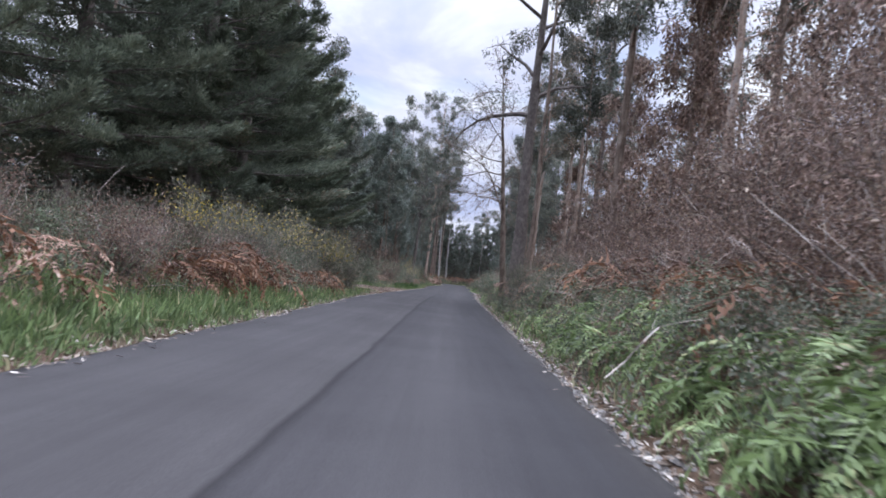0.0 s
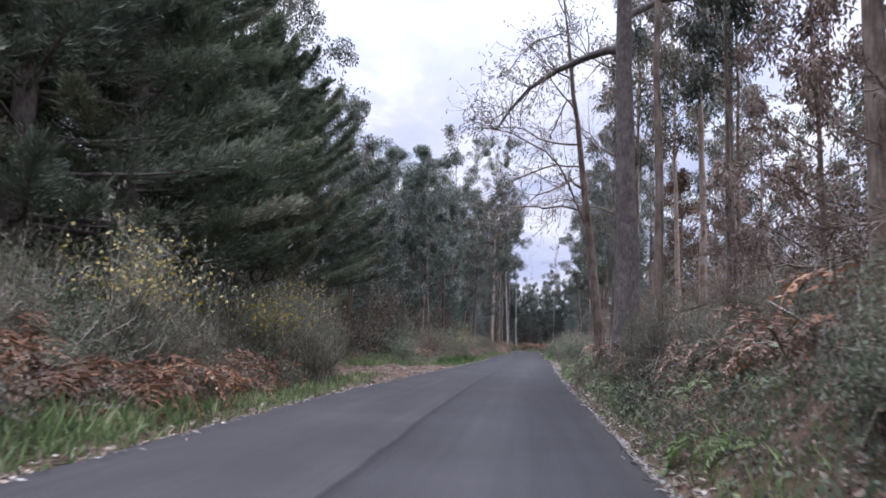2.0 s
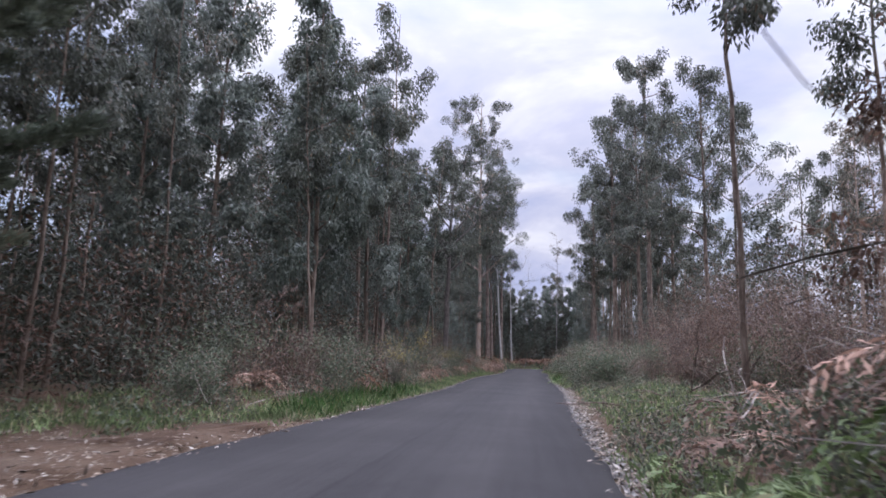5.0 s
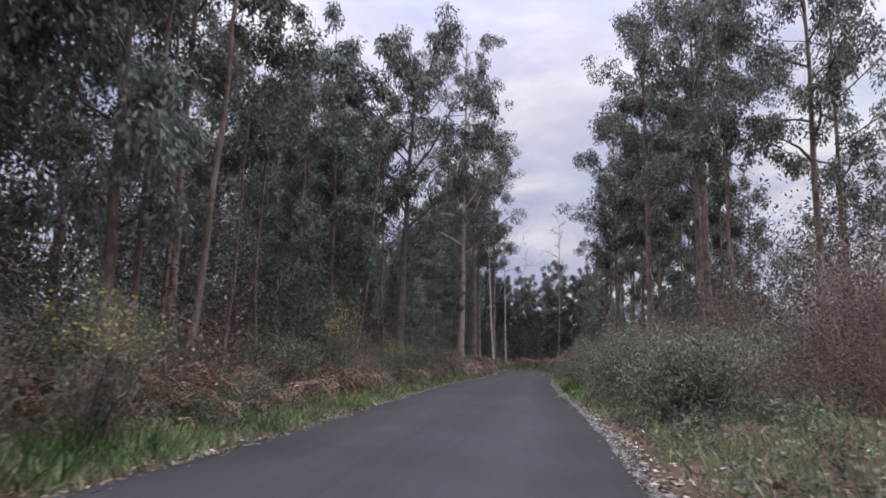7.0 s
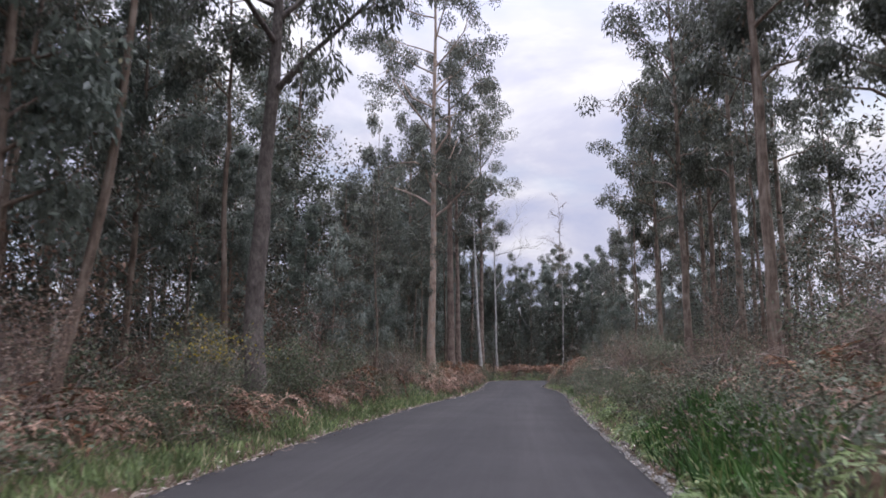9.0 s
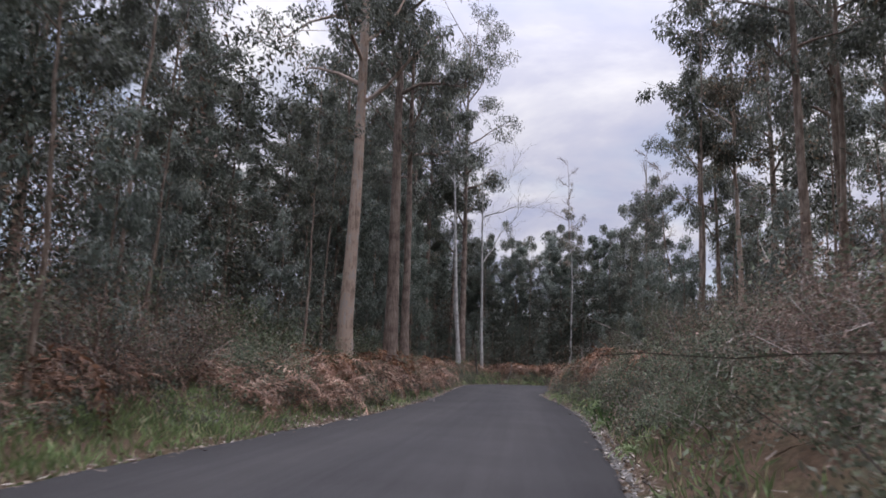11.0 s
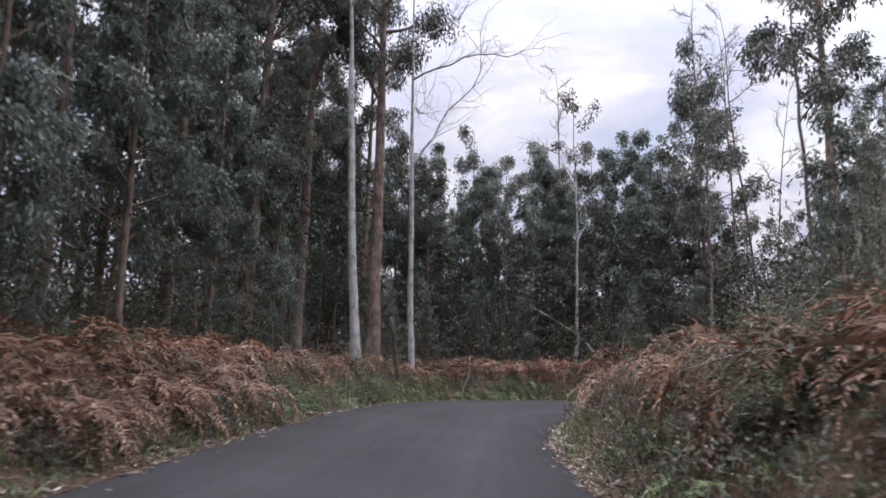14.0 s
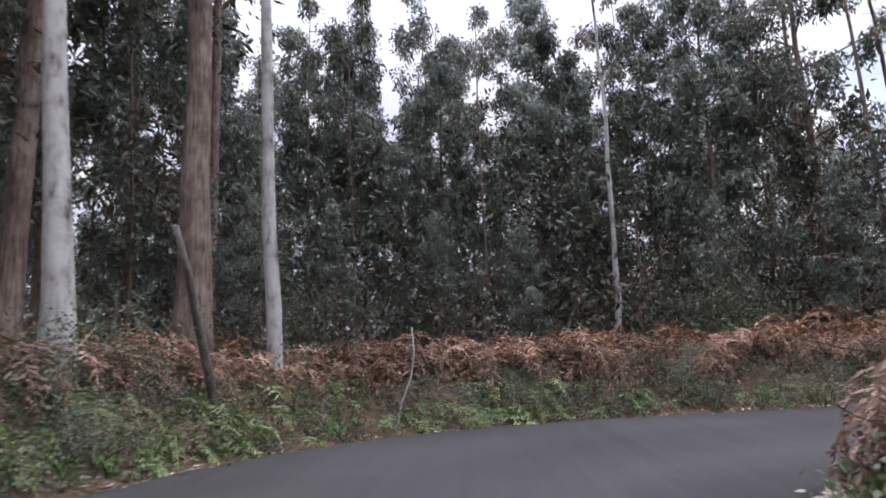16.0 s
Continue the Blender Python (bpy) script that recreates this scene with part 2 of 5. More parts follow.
worn = ramp_node(an, [(0.0, (0.108, 0.102, 0.102)), (0.16, (0.126, 0.119, 0.118)), (0.28, (0.144, 0.136, 0.133)), (0.45, (0.124, 0.118, 0.118)), (0.62, (0.134, 0.127, 0.126)),
                      (0.74, (0.148, 0.139, 0.137)), (0.88, (0.116, 0.110, 0.110)), (1.0, (0.101, 0.095, 0.094))])
al.new(acr.outputs[0], worn.inputs[0])
asep = an.new("ShaderNodeSeparateXYZ")
al.new(aco.outputs["Object"], asep.inputs[0])
newer = an.new("ShaderNodeMapRange")
newer.inputs["From Min"].default_value, newer.inputs["From Max"].default_value = 30.0, 58.0
al.new(asep.outputs[1], newer.inputs["Value"])
lanes = an.new("ShaderNodeMix")
lanes.data_type = "RGBA"
al.new(newer.outputs[0], lanes.inputs[0])
al.new(lane.outputs[0], lanes.inputs[6])
al.new(worn.outputs[0], lanes.inputs[7])
amap = an.new("ShaderNodeMapping")
amap.inputs["Scale"].default_value = (5.0, 0.12, 1.0)
al.new(aco.outputs["Object"], amap.inputs[0])
streak = noise_node(an, al, amap.outputs[0], 1.0, 5.0, 0.6)
grit = noise_node(an, al, aco.outputs["Object"], 90.0, 3.0, 0.7)
stain = noise_node(an, al, aco.outputs["Object"], 0.35, 5.0, 0.6)
vm = an.new("ShaderNodeMapRange")
vm.inputs["From Min"].default_value, vm.inputs["From Max"].default_value = 0.3, 0.7
vm.inputs["To Min"].default_value, vm.inputs["To Max"].default_value = 0.31, 0.42
al.new(stain.outputs["Fac"], vm.inputs["Value"])
gm = an.new("ShaderNodeMapRange")
gm.inputs["From Min"].default_value, gm.inputs["From Max"].default_value = 0.25, 0.75
gm.inputs["To Min"].default_value, gm.inputs["To Max"].default_value = 0.7, 1.3
al.new(grit.outputs["Fac"], gm.inputs["Value"])
vmul = an.new("ShaderNodeMath")
vmul.operation = "MULTIPLY"
al.new(vm.outputs[0], vmul.inputs[0])
al.new(gm.outputs[0], vmul.inputs[1])
ahsv = an.new("ShaderNodeHueSaturation")
al.new(lanes.outputs[2], ahsv.inputs["Color"])
smr = an.new("ShaderNodeMapRange")
smr.inputs["From Min"].default_value, smr.inputs["From Max"].default_value = 0.3, 0.7
smr.inputs["To Min"].default_value, smr.inputs["To Max"].default_value = 0.88, 1.08
al.new(streak.outputs["Fac"], smr.inputs["Value"])
vmul2 = an.new("ShaderNodeMath")
vmul2.operation = "MULTIPLY"
al.new(vmul.outputs[0], vmul2.inputs[0])
al.new(smr.outputs[0], vmul2.inputs[1])
al.new(vmul2.outputs[0], ahsv.inputs["Value"])
al.new(ahsv.outputs[0], ab.inputs["Base Color"])
abump = an.new("ShaderNodeBump")
abump.inputs["Strength"].default_value, abump.inputs["Distance"].default_value = 0.35, 0.006
al.new(grit.outputs["Fac"], abump.inputs["Height"])
al.new(abump.outputs[0], ab.inputs["Normal"])

# forest floor: litter, soil and moss
SOIL, gn, gl, gb = base_material("forest_floor", 0.95, 0.15)
gco = gn.new("ShaderNodeTexCoord")
g1 = noise_node(gn, gl, gco.outputs["Object"], 0.5, 6.0, 0.65)
g2 = noise_node(gn, gl, gco.outputs["Object"], 14.0, 5.0, 0.7)
gr1 = ramp_node(gn, [(0.3, (0.045, 0.055, 0.022)), (0.48, (0.085, 0.062, 0.042)), (0.6, (0.105, 0.075, 0.055)), (0.72, (0.075, 0.085, 0.035))])
gr2 = ramp_node(gn, [(0.3, (0.45, 0.42, 0.40)), (0.7, (1.5, 1.4, 1.3))])
gl.new(g1.outputs["Fac"], gr1.inputs[0])
gl.new(g2.outputs["Fac"], gr2.inputs[0])
gmix = gn.new("ShaderNodeMix")
gmix.data_type, gmix.blend_type = "RGBA", "MULTIPLY"
gmix.inputs[0].default_value = 1.0
gl.new(gr1.outputs[0], gmix.inputs[6])
gl.new(gr2.outputs[0], gmix.inputs[7])
gl.new(gmix.outputs[2], gb.inputs["Base Color"])
gbump = gn.new("ShaderNodeBump")
gbump.inputs["Strength"].default_value, gbump.inputs["Distance"].default_value = 0.8, 0.06
gl.new(g2.outputs["Fac"], gbump.inputs["Height"])
gl.new(gbump.outputs[0], gb.inputs["Normal"])

# the bare earth of the lay-by
EARTH, en, el_, eb = base_material("bare_earth", 0.95, 0.15)
eco = en.new("ShaderNodeTexCoord")
e1 = noise_node(en, el_, eco.outputs["Object"], 0.9, 6.0, 0.65)
e2 = noise_node(en, el_, eco.outputs["Object"], 26.0, 4.0, 0.7)
er1 = ramp_node(en, [(0.32, (0.13, 0.085, 0.06)), (0.5, (0.23, 0.165, 0.12)), (0.68, (0.31, 0.245, 0.19))])
er2 = ramp_node(en, [(0.3, (0.26, 0.245, 0.23)), (0.7, (0.66, 0.61, 0.56))])
el_.new(e1.outputs["Fac"], er1.inputs[0])
el_.new(e2.outputs["Fac"], er2.inputs[0])
emix = en.new("ShaderNodeMix")
emix.data_type, emix.blend_type = "RGBA", "MULTIPLY"
emix.inputs[0].default_value = 1.0
el_.new(er1.outputs[0], emix.inputs[6])
el_.new(er2.outputs[0], emix.inputs[7])
el_.new(emix.outputs[2], eb.inputs["Base Color"])
ebump = en.new("ShaderNodeBump")
ebump.inputs["Strength"].default_value, ebump.inputs["Distance"].default_value = 0.7, 0.04
el_.new(e2.outputs["Fac"], ebump.inputs["Height"])
el_.new(ebump.outputs[0], eb.inputs["Normal"])

GRAVEL, vn, vl, vb = base_material("edge_gravel", 0.9, 0.2)
vgeo = vn.new("ShaderNodeNewGeometry")
vr_ = ramp_node(vn, [(0.0, (0.07, 0.063, 0.056)), (0.6, (0.17, 0.158, 0.145)), (1.0, (0.30, 0.285, 0.265))])
vl.new(vgeo.outputs["Random Per Island"], vr_.inputs[0])
vl.new(vr_.outputs[0], vb.inputs["Base Color"])

# ---------------------------------------------------------------- the line of the road
# centre x, centre y, half width
LINE = [(-0.3, -40, 2.4), (-0.33, 0, 2.4), (-0.35, 12, 2.45), (-0.42, 22, 2.62), (-0.45, 32, 2.75), (-0.25, 45, 2.65), (0.17, 60, 2.55),
        (0.48, 70, 2.62), (0.48, 80, 2.75), (0.40, 90, 2.85), (0.66, 104, 2.82), (1.40, 116, 2.68), (1.55, 125, 2.58), (1.28, 132, 2.48),
        (1.18, 138, 2.42), (1.40, 143, 2.62), (2.3, 148.1, 2.85), (4.05, 150.75, 2.95), (7.5, 152.1, 2.65), (12, 151.6, 2.6), (20, 148, 2.7), (36, 140, 2.7), (70, 118, 2.7)]


def smooth_line(points, step=0.8):
    """A Catmull-Rom line through the points, at even steps."""
    p = np.array([points[0], *points, points[-1]], float)
    out = []
    for i in range(1, len(p) - 2):
        a, b, c, d = p[i - 1:i + 3]
        k = max(2, int(np.hypot(*(c - b)[:2]) / step))
        for t in np.arange(k) / k:
            out.append(0.5 * (2 * b + (c - a) * t + (2 * a - 5 * b + 4 * c - d) * t * t + (3 * b - a - 3 * c + d) * t ** 3))
    return np.array(out)


AXIS = smooth_line(LINE)
TANG = np.gradient(AXIS[:, :2], axis=0)
TANG /= np.linalg.norm(TANG, axis=1)[:, None]
SIDE = np.stack([TANG[:, 1], -TANG[:, 0]], 1)      # to the right
STATION = np.concatenate([[0], np.cumsum(np.hypot(*np.diff(AXIS[:, :2], axis=0).T))]) - 40.0


def beside(x, y):
    """Station along the road, and the distance past its edge: negative on the road; and the side, -1 left, 1 right."""
    x, y = np.atleast_1d(np.asarray(x, float)), np.atleast_1d(np.asarray(y, float))
    st, past, side = np.empty(len(x)), np.empty(len(x)), np.empty(len(x))
    for i in range(0, len(x), 4000):
        d = (x[i:i + 4000, None] - AXIS[None, :, 0]) ** 2 + (y[i:i + 4000, None] - AXIS[None, :, 1]) ** 2
        k = d.argmin(1)
        off = (x[i:i + 4000] - AXIS[k, 0]) * SIDE[k, 0] + (y[i:i + 4000] - AXIS[k, 1]) * SIDE[k, 1]
        st[i:i + 4000], side[i:i + 4000] = STATION[k], np.where(off < 0, -1, 1)
        past[i:i + 4000] = np.sqrt(d[np.arange(len(k)), k]) - AXIS[k, 2]
    return st, past, side


def sstep(a, b, v):
    t = np.clip((v - a) / (b - a), 0, 1)
    return t * t * (3 - 2 * t)


def waves(x, y):
    return (np.sin(x * 0.9 + 1.3 * np.sin(y * 0.37)) * np.cos(y * 0.71 + 0.8 * np.sin(x * 0.53)) * 0.6
            + 0.4 * np.sin(x * 2.3 + y * 1.7) * np.cos(y * 2.9 - x * 1.1))


def height(x, y):
    """Height of the ground."""
    x, y = np.atleast_1d(np.asarray(x, float)), np.atleast_1d(np.asarray(y, float))
    st, past, side = beside(x, y)
    bank_r = np.interp(st, [-40, 0, 20, 44, 52, 74, 82, 104, 112, 130, 139, 148, 165, 300], [1.0, 1.0, 1.15, 1.1, 0.45, 0.35, 0.8, 0.85, 1.4, 1.45, 1.1, 0.75, 0.75, 0.8])
    ramp_r = np.interp(st, [0, 44, 52, 74, 82, 300], [1.9, 1.7, 4.0, 4.0, 1.9, 1.8])
    bank_l = np.interp(st, [-40, 0, 28, 34, 50, 56, 104, 112, 140, 150, 175, 300], [0.6, 0.6, 0.5, 0.1, 0.1, 0.35, 0.5, 0.75, 0.9, 1.0, 1.0, 0.9])
    flat_l = np.interp(st, [-40, 25, 32, 49, 57, 100, 110, 300], [0.9, 0.9, 6.0, 5.0, 0.9, 0.8, 0.3, 0.3])
    zr = bank_r * sstep(0.05, 1.0, past / ramp_r) + 0.022 * np.clip(past - 3, 0, 18)
    zl = bank_l * sstep(0.0, 1.0, (past - flat_l) / 1.9) + 0.018 * np.clip(past - 3, 0, 18) + 0.05 * sstep(0.1, 0.7, past)
    base = np.where(side > 0, 0.0, outer_rise(st))
    z = np.where(side > 0, zr, zl)
    z = z + 0.07 * waves(x, y) * sstep(0.3, 1.6, past)
    z = np.where(past < 0.25, np.minimum(z, -0.10 + 0.36 * np.clip(past, 0, 0.25)), z)
    return z + base * np.clip(1.0 + np.minimum(past, 0) / 2.5, 0, 1)


def outer_rise(st):
    """The bend is banked: how far the outer edge of the asphalt lies above the inner one."""
    return np.interp(st, [-40, 108, 120, 132, 141, 200], [0.0, 0.0, 0.05, 0.14, 0.28, 0.30])


def ground_at(x, y):
    return float(height(x, y)[0])


# ---------------------------------------------------------------- mesh helpers


def part(name, me, material, parent=None, label=""):
    """Links a mesh as one object, a part of its parent if one is given."""
    ob = new(name, me)
    if not me.materials:
        me.materials.append(material)
    if parent is not None:
        ob.parent = parent
    if label:
        tagged(ob, label)
    return ob


def quads_mesh(name, v, tone=None):
    """A mesh of loose four-cornered leaves, from an array n x 4 x 3."""
    v = np.asarray(v, np.float32)
    k = len(v)
    me = bpy.data.meshes.new(name)
    me.vertices.add(4 * k)
    me.vertices.foreach_set("co", v.reshape(-1))
    me.loops.add(4 * k)
    me.loops.foreach_set("vertex_index", np.arange(4 * k, dtype=np.int32))
    me.polygons.add(k)
    me.polygons.foreach_set("loop_start", np.arange(0, 4 * k, 4, dtype=np.int32))
    me.update(calc_edges=True)
    if tone is not None:
        me.attributes.new("tone", "FLOAT", "POINT").data.foreach_set("value", np.repeat(tone, 4).astype(np.float32))
    return me


def unit(v):
    return v / np.maximum(np.linalg.norm(v, axis=-1, keepdims=True), 1e-9)


def leaves(rng, at, way, length, width, spin=1.0):
    """Kite-shaped leaves that start at the places and point the ways given."""
    at, way = np.asarray(at, float), unit(np.asarray(way, float))
    k = len(at)
    across_ = unit(np.cross(way, unit(rng.normal(size=(k, 3)) * spin + np.array([0, 0, 1.0]) * (1 - spin))))
    ln, wd = np.broadcast_to(length, (k,))[:, None], np.broadcast_to(width, (k,))[:, None]
    m = at + way * ln * 0.42
    return np.stack([at, m + across_ * wd * 0.5, at + way * ln, m - across_ * wd * 0.5], 1)


def tube(points, radii, sides=8):
    """Corners and faces of a round tapering rod along the points."""
    p, r = np.asarray(points, float), np.asarray(radii, float)
    tg = unit(np.gradient(p, axis=0))
    ref = np.where(np.abs(tg[:, 2:3]) > 0.9, np.array([[1.0, 0, 0]]), np.array([[0, 0, 1.0]]))
    u = unit(np.cross(tg, ref))
    if len(u) > 1:
        for i in range(1, len(u)):
            w = u[i - 1] - tg[i] * (u[i - 1] @ tg[i])
            u[i] = w / max(np.linalg.norm(w), 1e-9)
    w = np.cross(tg, u)
    a = np.linspace(0, 2 * math.pi, sides, endpoint=False)
    ring = u[:, None, :] * np.cos(a)[None, :, None] + w[:, None, :] * np.sin(a)[None, :, None]
    v = (p[:, None, :] + ring * r[:, None, None]).reshape(-1, 3)
    f = [(i * sides + j, i * sides + (j + 1) % sides, (i + 1) * sides + (j + 1) % sides, (i + 1) * sides + j)
         for i in range(len(p) - 1) for j in range(sides)]
    f.append(tuple(range((len(p) - 1) * sides, len(p) * sides)))
    return v, f


def tubes_mesh(name, rods, rough_radius=0.0, rng=None):
    """One mesh of several rods, each (points, radii, sides)."""
    vs, fs, base = [], [], 0
    for points, radii, sides in rods:
        v, f = tube(points, radii, sides)
        if rough_radius and rng is not None:
            v = v + rng.normal(size=v.shape) * rough_radius
        vs.append(v)
        fs += [tuple(i + base for i in face) for face in f]
        base += len(v)
    me = bpy.data.meshes.new(name)
    me.from_pydata(np.concatenate(vs).tolist(), [], fs)
    me.polygons.foreach_set("use_smooth", np.ones(len(me.polygons), bool))
    me.update()
    return me


def empty(name, x, y, z, turn=0.0):
    ob = new(name)
    ob.empty_display_size = 0.3
    ob.matrix_basis = pose(x, y, z, 0, 0, turn)
    return ob


# ---------------------------------------------------------------- ground and road


def axis_steps(*spans):
    out = []
    for a, b, s in spans:
        out += list(np.arange(a, b, s))
    return np.array(sorted(set(np.round(out, 3))))


gx = axis_steps((-900, -200, 175), (-200, -60, 35), (-60, -16, 4), (-16, -7, 1.0), (-7, 10, 0.4), (10, 40, 1.0), (40, 80, 5), (80, 200, 30), (200, 901, 175))
gy = axis_steps((-600, -60, 135), (-60, -20, 8), (-20, 138, 0.8), (138, 172, 0.5), (172, 220, 4), (220, 400, 30), (400, 1301, 225))
GX, GY = np.meshgrid(gx, gy)
GZ = height(GX.ravel(), GY.ravel())
nx, ny = len(gx), len(gy)
idx = np.arange(nx * ny).reshape(ny, nx)
faces = np.stack([idx[:-1, :-1], idx[:-1, 1:], idx[1:, 1:], idx[1:, :-1]], -1).reshape(-1, 4)
gme = bpy.data.meshes.new("ground")
gme.from_pydata(np.stack([GX.ravel(), GY.ravel(), GZ], 1).tolist(), [], faces.tolist())
gme.polygons.foreach_set("use_smooth", np.ones(len(gme.polygons), bool))
ground = part("ground", gme, SOIL)
tagged(ground, "brown forest floor with banks of soil and litter", "ground", kind="structure")

# the carriageway: a crowned sheet with ragged, broken edges
rng = np.random.default_rng(4)
cols = np.array([-1.0, -0.97, -0.8, -0.5, -0.2, 0.0, 0.2, 0.5, 0.8, 0.97, 1.0])
rv, rf, ra = [], [], []
nr, nc = len(AXIS), len(cols) + 2
for i in range(nr):
    cx, cy, hw = AXIS[i]
    jl, jr = rng.normal() * 0.035, rng.normal() * 0.03
    for j, c in enumerate(np.concatenate([[-1.02], cols, [1.02]])):
        edge = hw + (jl if c < -0.9 else jr if c > 0.9 else 0)
        z = 0.015 + 0.035 * (1 - c * c) if abs(c) <= 1 else -0.13
        z += float(outer_rise(STATION[i])) * (1 - c) / 2
        rv.append((cx + SIDE[i, 0] * edge * c, cy + SIDE[i, 1] * edge * c, z))
        ra.append((c + 1) / 2)
for i in range(nr - 1):
    for j in range(nc - 1):
        rf.append((i * nc + j, i * nc + j + 1, (i + 1) * nc + j + 1, (i + 1) * nc + j))
rme = bpy.data.meshes.new("road")
rme.from_pydata(rv, [], rf)
rme.attributes.new("across", "FLOAT", "POINT").data.foreach_set("value", np.array(ra, np.float32))
rme.polygons.foreach_set("use_smooth", np.ones(len(rme.polygons), bool))
road = part("road", rme, ASPHALT)
tagged(road, "narrow grey asphalt lane with a ragged centre joint", "road", kind="structure")

# the lay-by of bare earth beside the lane
lay = []
lay_f = []
ns_, nd_ = 30, 10
for i in range(ns_):
    s = 35.5 + 18.5 * i / (ns_ - 1)
    k = int(np.argmin(np.abs(STATION - s)))
    deep = float(np.interp(s, [35.5, 37.5, 39, 42, 46, 50, 52, 54], [0.02, 1.3, 3.0, 4.1, 3.4, 2.0, 1.2, 0.02]))
    for j in range(nd_):
        d = -(AXIS[k, 2] - 0.06) - deep * j / (nd_ - 1) * (1 + 0.05 * math.sin(i * 1.7))
        x, y = AXIS[k, 0] + SIDE[k, 0] * d, AXIS[k, 1] + SIDE[k, 1] * d
        lay.append((x, y, max(ground_at(x, y), -0.012) + 0.018 - 0.02 * (j == 0)))
for i in range(ns_ - 1):
    for j in range(nd_ - 1):
        lay_f.append((i * nd_ + j, (i + 1) * nd_ + j, (i + 1) * nd_ + j + 1, i * nd_ + j + 1))
lme = bpy.data.meshes.new("lay_by")
lme.from_pydata(lay, [], lay_f)
lme.polygons.foreach_set("use_smooth", np.ones(len(lme.polygons), bool))
lay_by = part("pavement", lme, EARTH)
tagged(lay_by, "lay-by of bare brown earth strewn with dry leaves", "lay-by", kind="structure")

# ---------------------------------------------------------------- trees


def wander(rng, start, way, length, steps, bend=0.15, lift=0.0):
    """Points of a limb that wanders; lift bends it up (or down)."""
    p, w = [np.array(start, float)], unit(np.array(way, float))
    for _ in range(steps):
        w = unit(w + rng.normal(size=3) * bend + np.array([0, 0, lift]))
        p.append(p[-1] + w * length / steps)
    return np.array(p)


def trunk_points(rng, tall, steps, lean, wob):
    z = np.linspace(-0.35, tall, steps)
    t = z / tall
    dx = np.cumsum(rng.normal(size=steps)) * wob + lean[0] * t * tall
    dy = np.cumsum(rng.normal(size=steps)) * wob + lean[1] * t * tall
    dx[:2], dy[:2] = 0, 0
    return np.stack([dx, dy, z], 1)


def at_height(pts, z):
    return np.array([np.interp(z, pts[:, 2], pts[:, 0]), np.interp(z, pts[:, 2], pts[:, 1]), z])


def eucalyptus(seed, tall, radius, crown_from, spread, count, leaf_mat, bark, lean=(0, 0), limbs=15, leaf=(0.23, 0.074), clump=0.8, thick=2.2,
               limb_parts=5, wob=0.03, shape="oval", droop=0.8):
    """A eucalyptus: a long clear trunk, rising limbs, and drooping leaves in loose clumps at the ends of the twigs."""
    r = np.random.default_rng(seed)
    count = int(count * thick)
    root = empty("eucalyptus_tree", 0, 0, 0)
    tp = trunk_points(r, tall, 16, lean, wob)
    tr = radius * (1 - 0.86 * (np.clip(tp[:, 2], 0, None) / tall) ** 0.9)
    tr[:2] *= (1.45, 1.12)
    part("trunk", tubes_mesh("trunk", [(tp, tr, 10)], radius * 0.03, r), bark, root)
    ends, rods = [], []
    for i in range(limbs):
        f = (i + r.uniform(0.1, 0.9)) / limbs
        z = crown_from + (tall - crown_from) * f * 0.96
        if shape == "oval":
            reach = spread * (0.45 + 0.75 * math.sin(math.pi * min(1, 0.18 + 0.8 * f)))
        elif shape == "cone":
            reach = spread * (1.12 - 0.85 * f)
        else:
            reach = spread * (0.5 + 0.6 * f)
        reach *= r.uniform(0.65, 1.1)
        a = i * 2.4 + r.uniform(-0.5, 0.5)
        up = r.uniform(0.35, 0.95)
        pts = wander(r, at_height(tp, z), (math.cos(a), math.sin(a), up), reach, 6, 0.16, 0.05)
        rad = max(0.02, radius * 0.38 * (1 - 0.6 * f))
        rods.append([(pts[::2], np.linspace(rad, rad * 0.25, 4), 5)])
        for k in range(3, 7):
            for _ in range(2 if k < 6 else 3):
                w = unit(r.normal(size=3) + np.array([math.cos(a), math.sin(a), 0.4]))
                q = wander(r, pts[k], w, reach * r.uniform(0.2, 0.42), 3, 0.2, -0.02)
                rods[-1].append((q[[0, 1, 3]], np.array([rad * 0.3, rad * 0.2, 0.008]), 3))
                ends.append(q[-1])
                ends.append(q[2])
    ends.append(tp[-1])
    ends.append(tp[-2])
    for i in range(limb_parts):
        part("limb", tubes_mesh("limb", rods[i * limbs // limb_parts]), bark, root)
    rest = [rod for i, group in enumerate(rods) for rod in group if i not in [k * limbs // limb_parts for k in range(limb_parts)]]
    tagged(part("branchwork", tubes_mesh("branchwork", rest), bark, root), kind="stuff")
    if count:
        ends = np.array(ends)
        ends = ends[r.random(len(ends)) > 0.42]
        size = r.uniform(0.5, 1.35, len(ends))
        k = r.choice(len(ends), count, p=size ** 2 / (size ** 2).sum())
        # each clump is a cap of leaves that hang from the end of a twig: round above, ragged below
        rad = clump * size[k] * 0.5 * r.random(count) ** 0.38
        off = unit(r.normal(size=(count, 3))) * rad[:, None]
        off[:, 2] = np.where(off[:, 2] > 0, off[:, 2] * 0.85, off[:, 2] * 1.25) - 0.12
        way = r.normal(size=(count, 3)) * 0.5 + np.array([0, 0, -droop]) + unit(off) * 0.25
        ln = leaf[0] * r.uniform(0.6, 1.25, count)
        v = leaves(r, ends[k] + off, way, ln, leaf[1] * r.uniform(0.7, 1.3, count))
        part("crown", quads_mesh("crown", v, r.random(len(ends))[k]), leaf_mat, root)
    return root


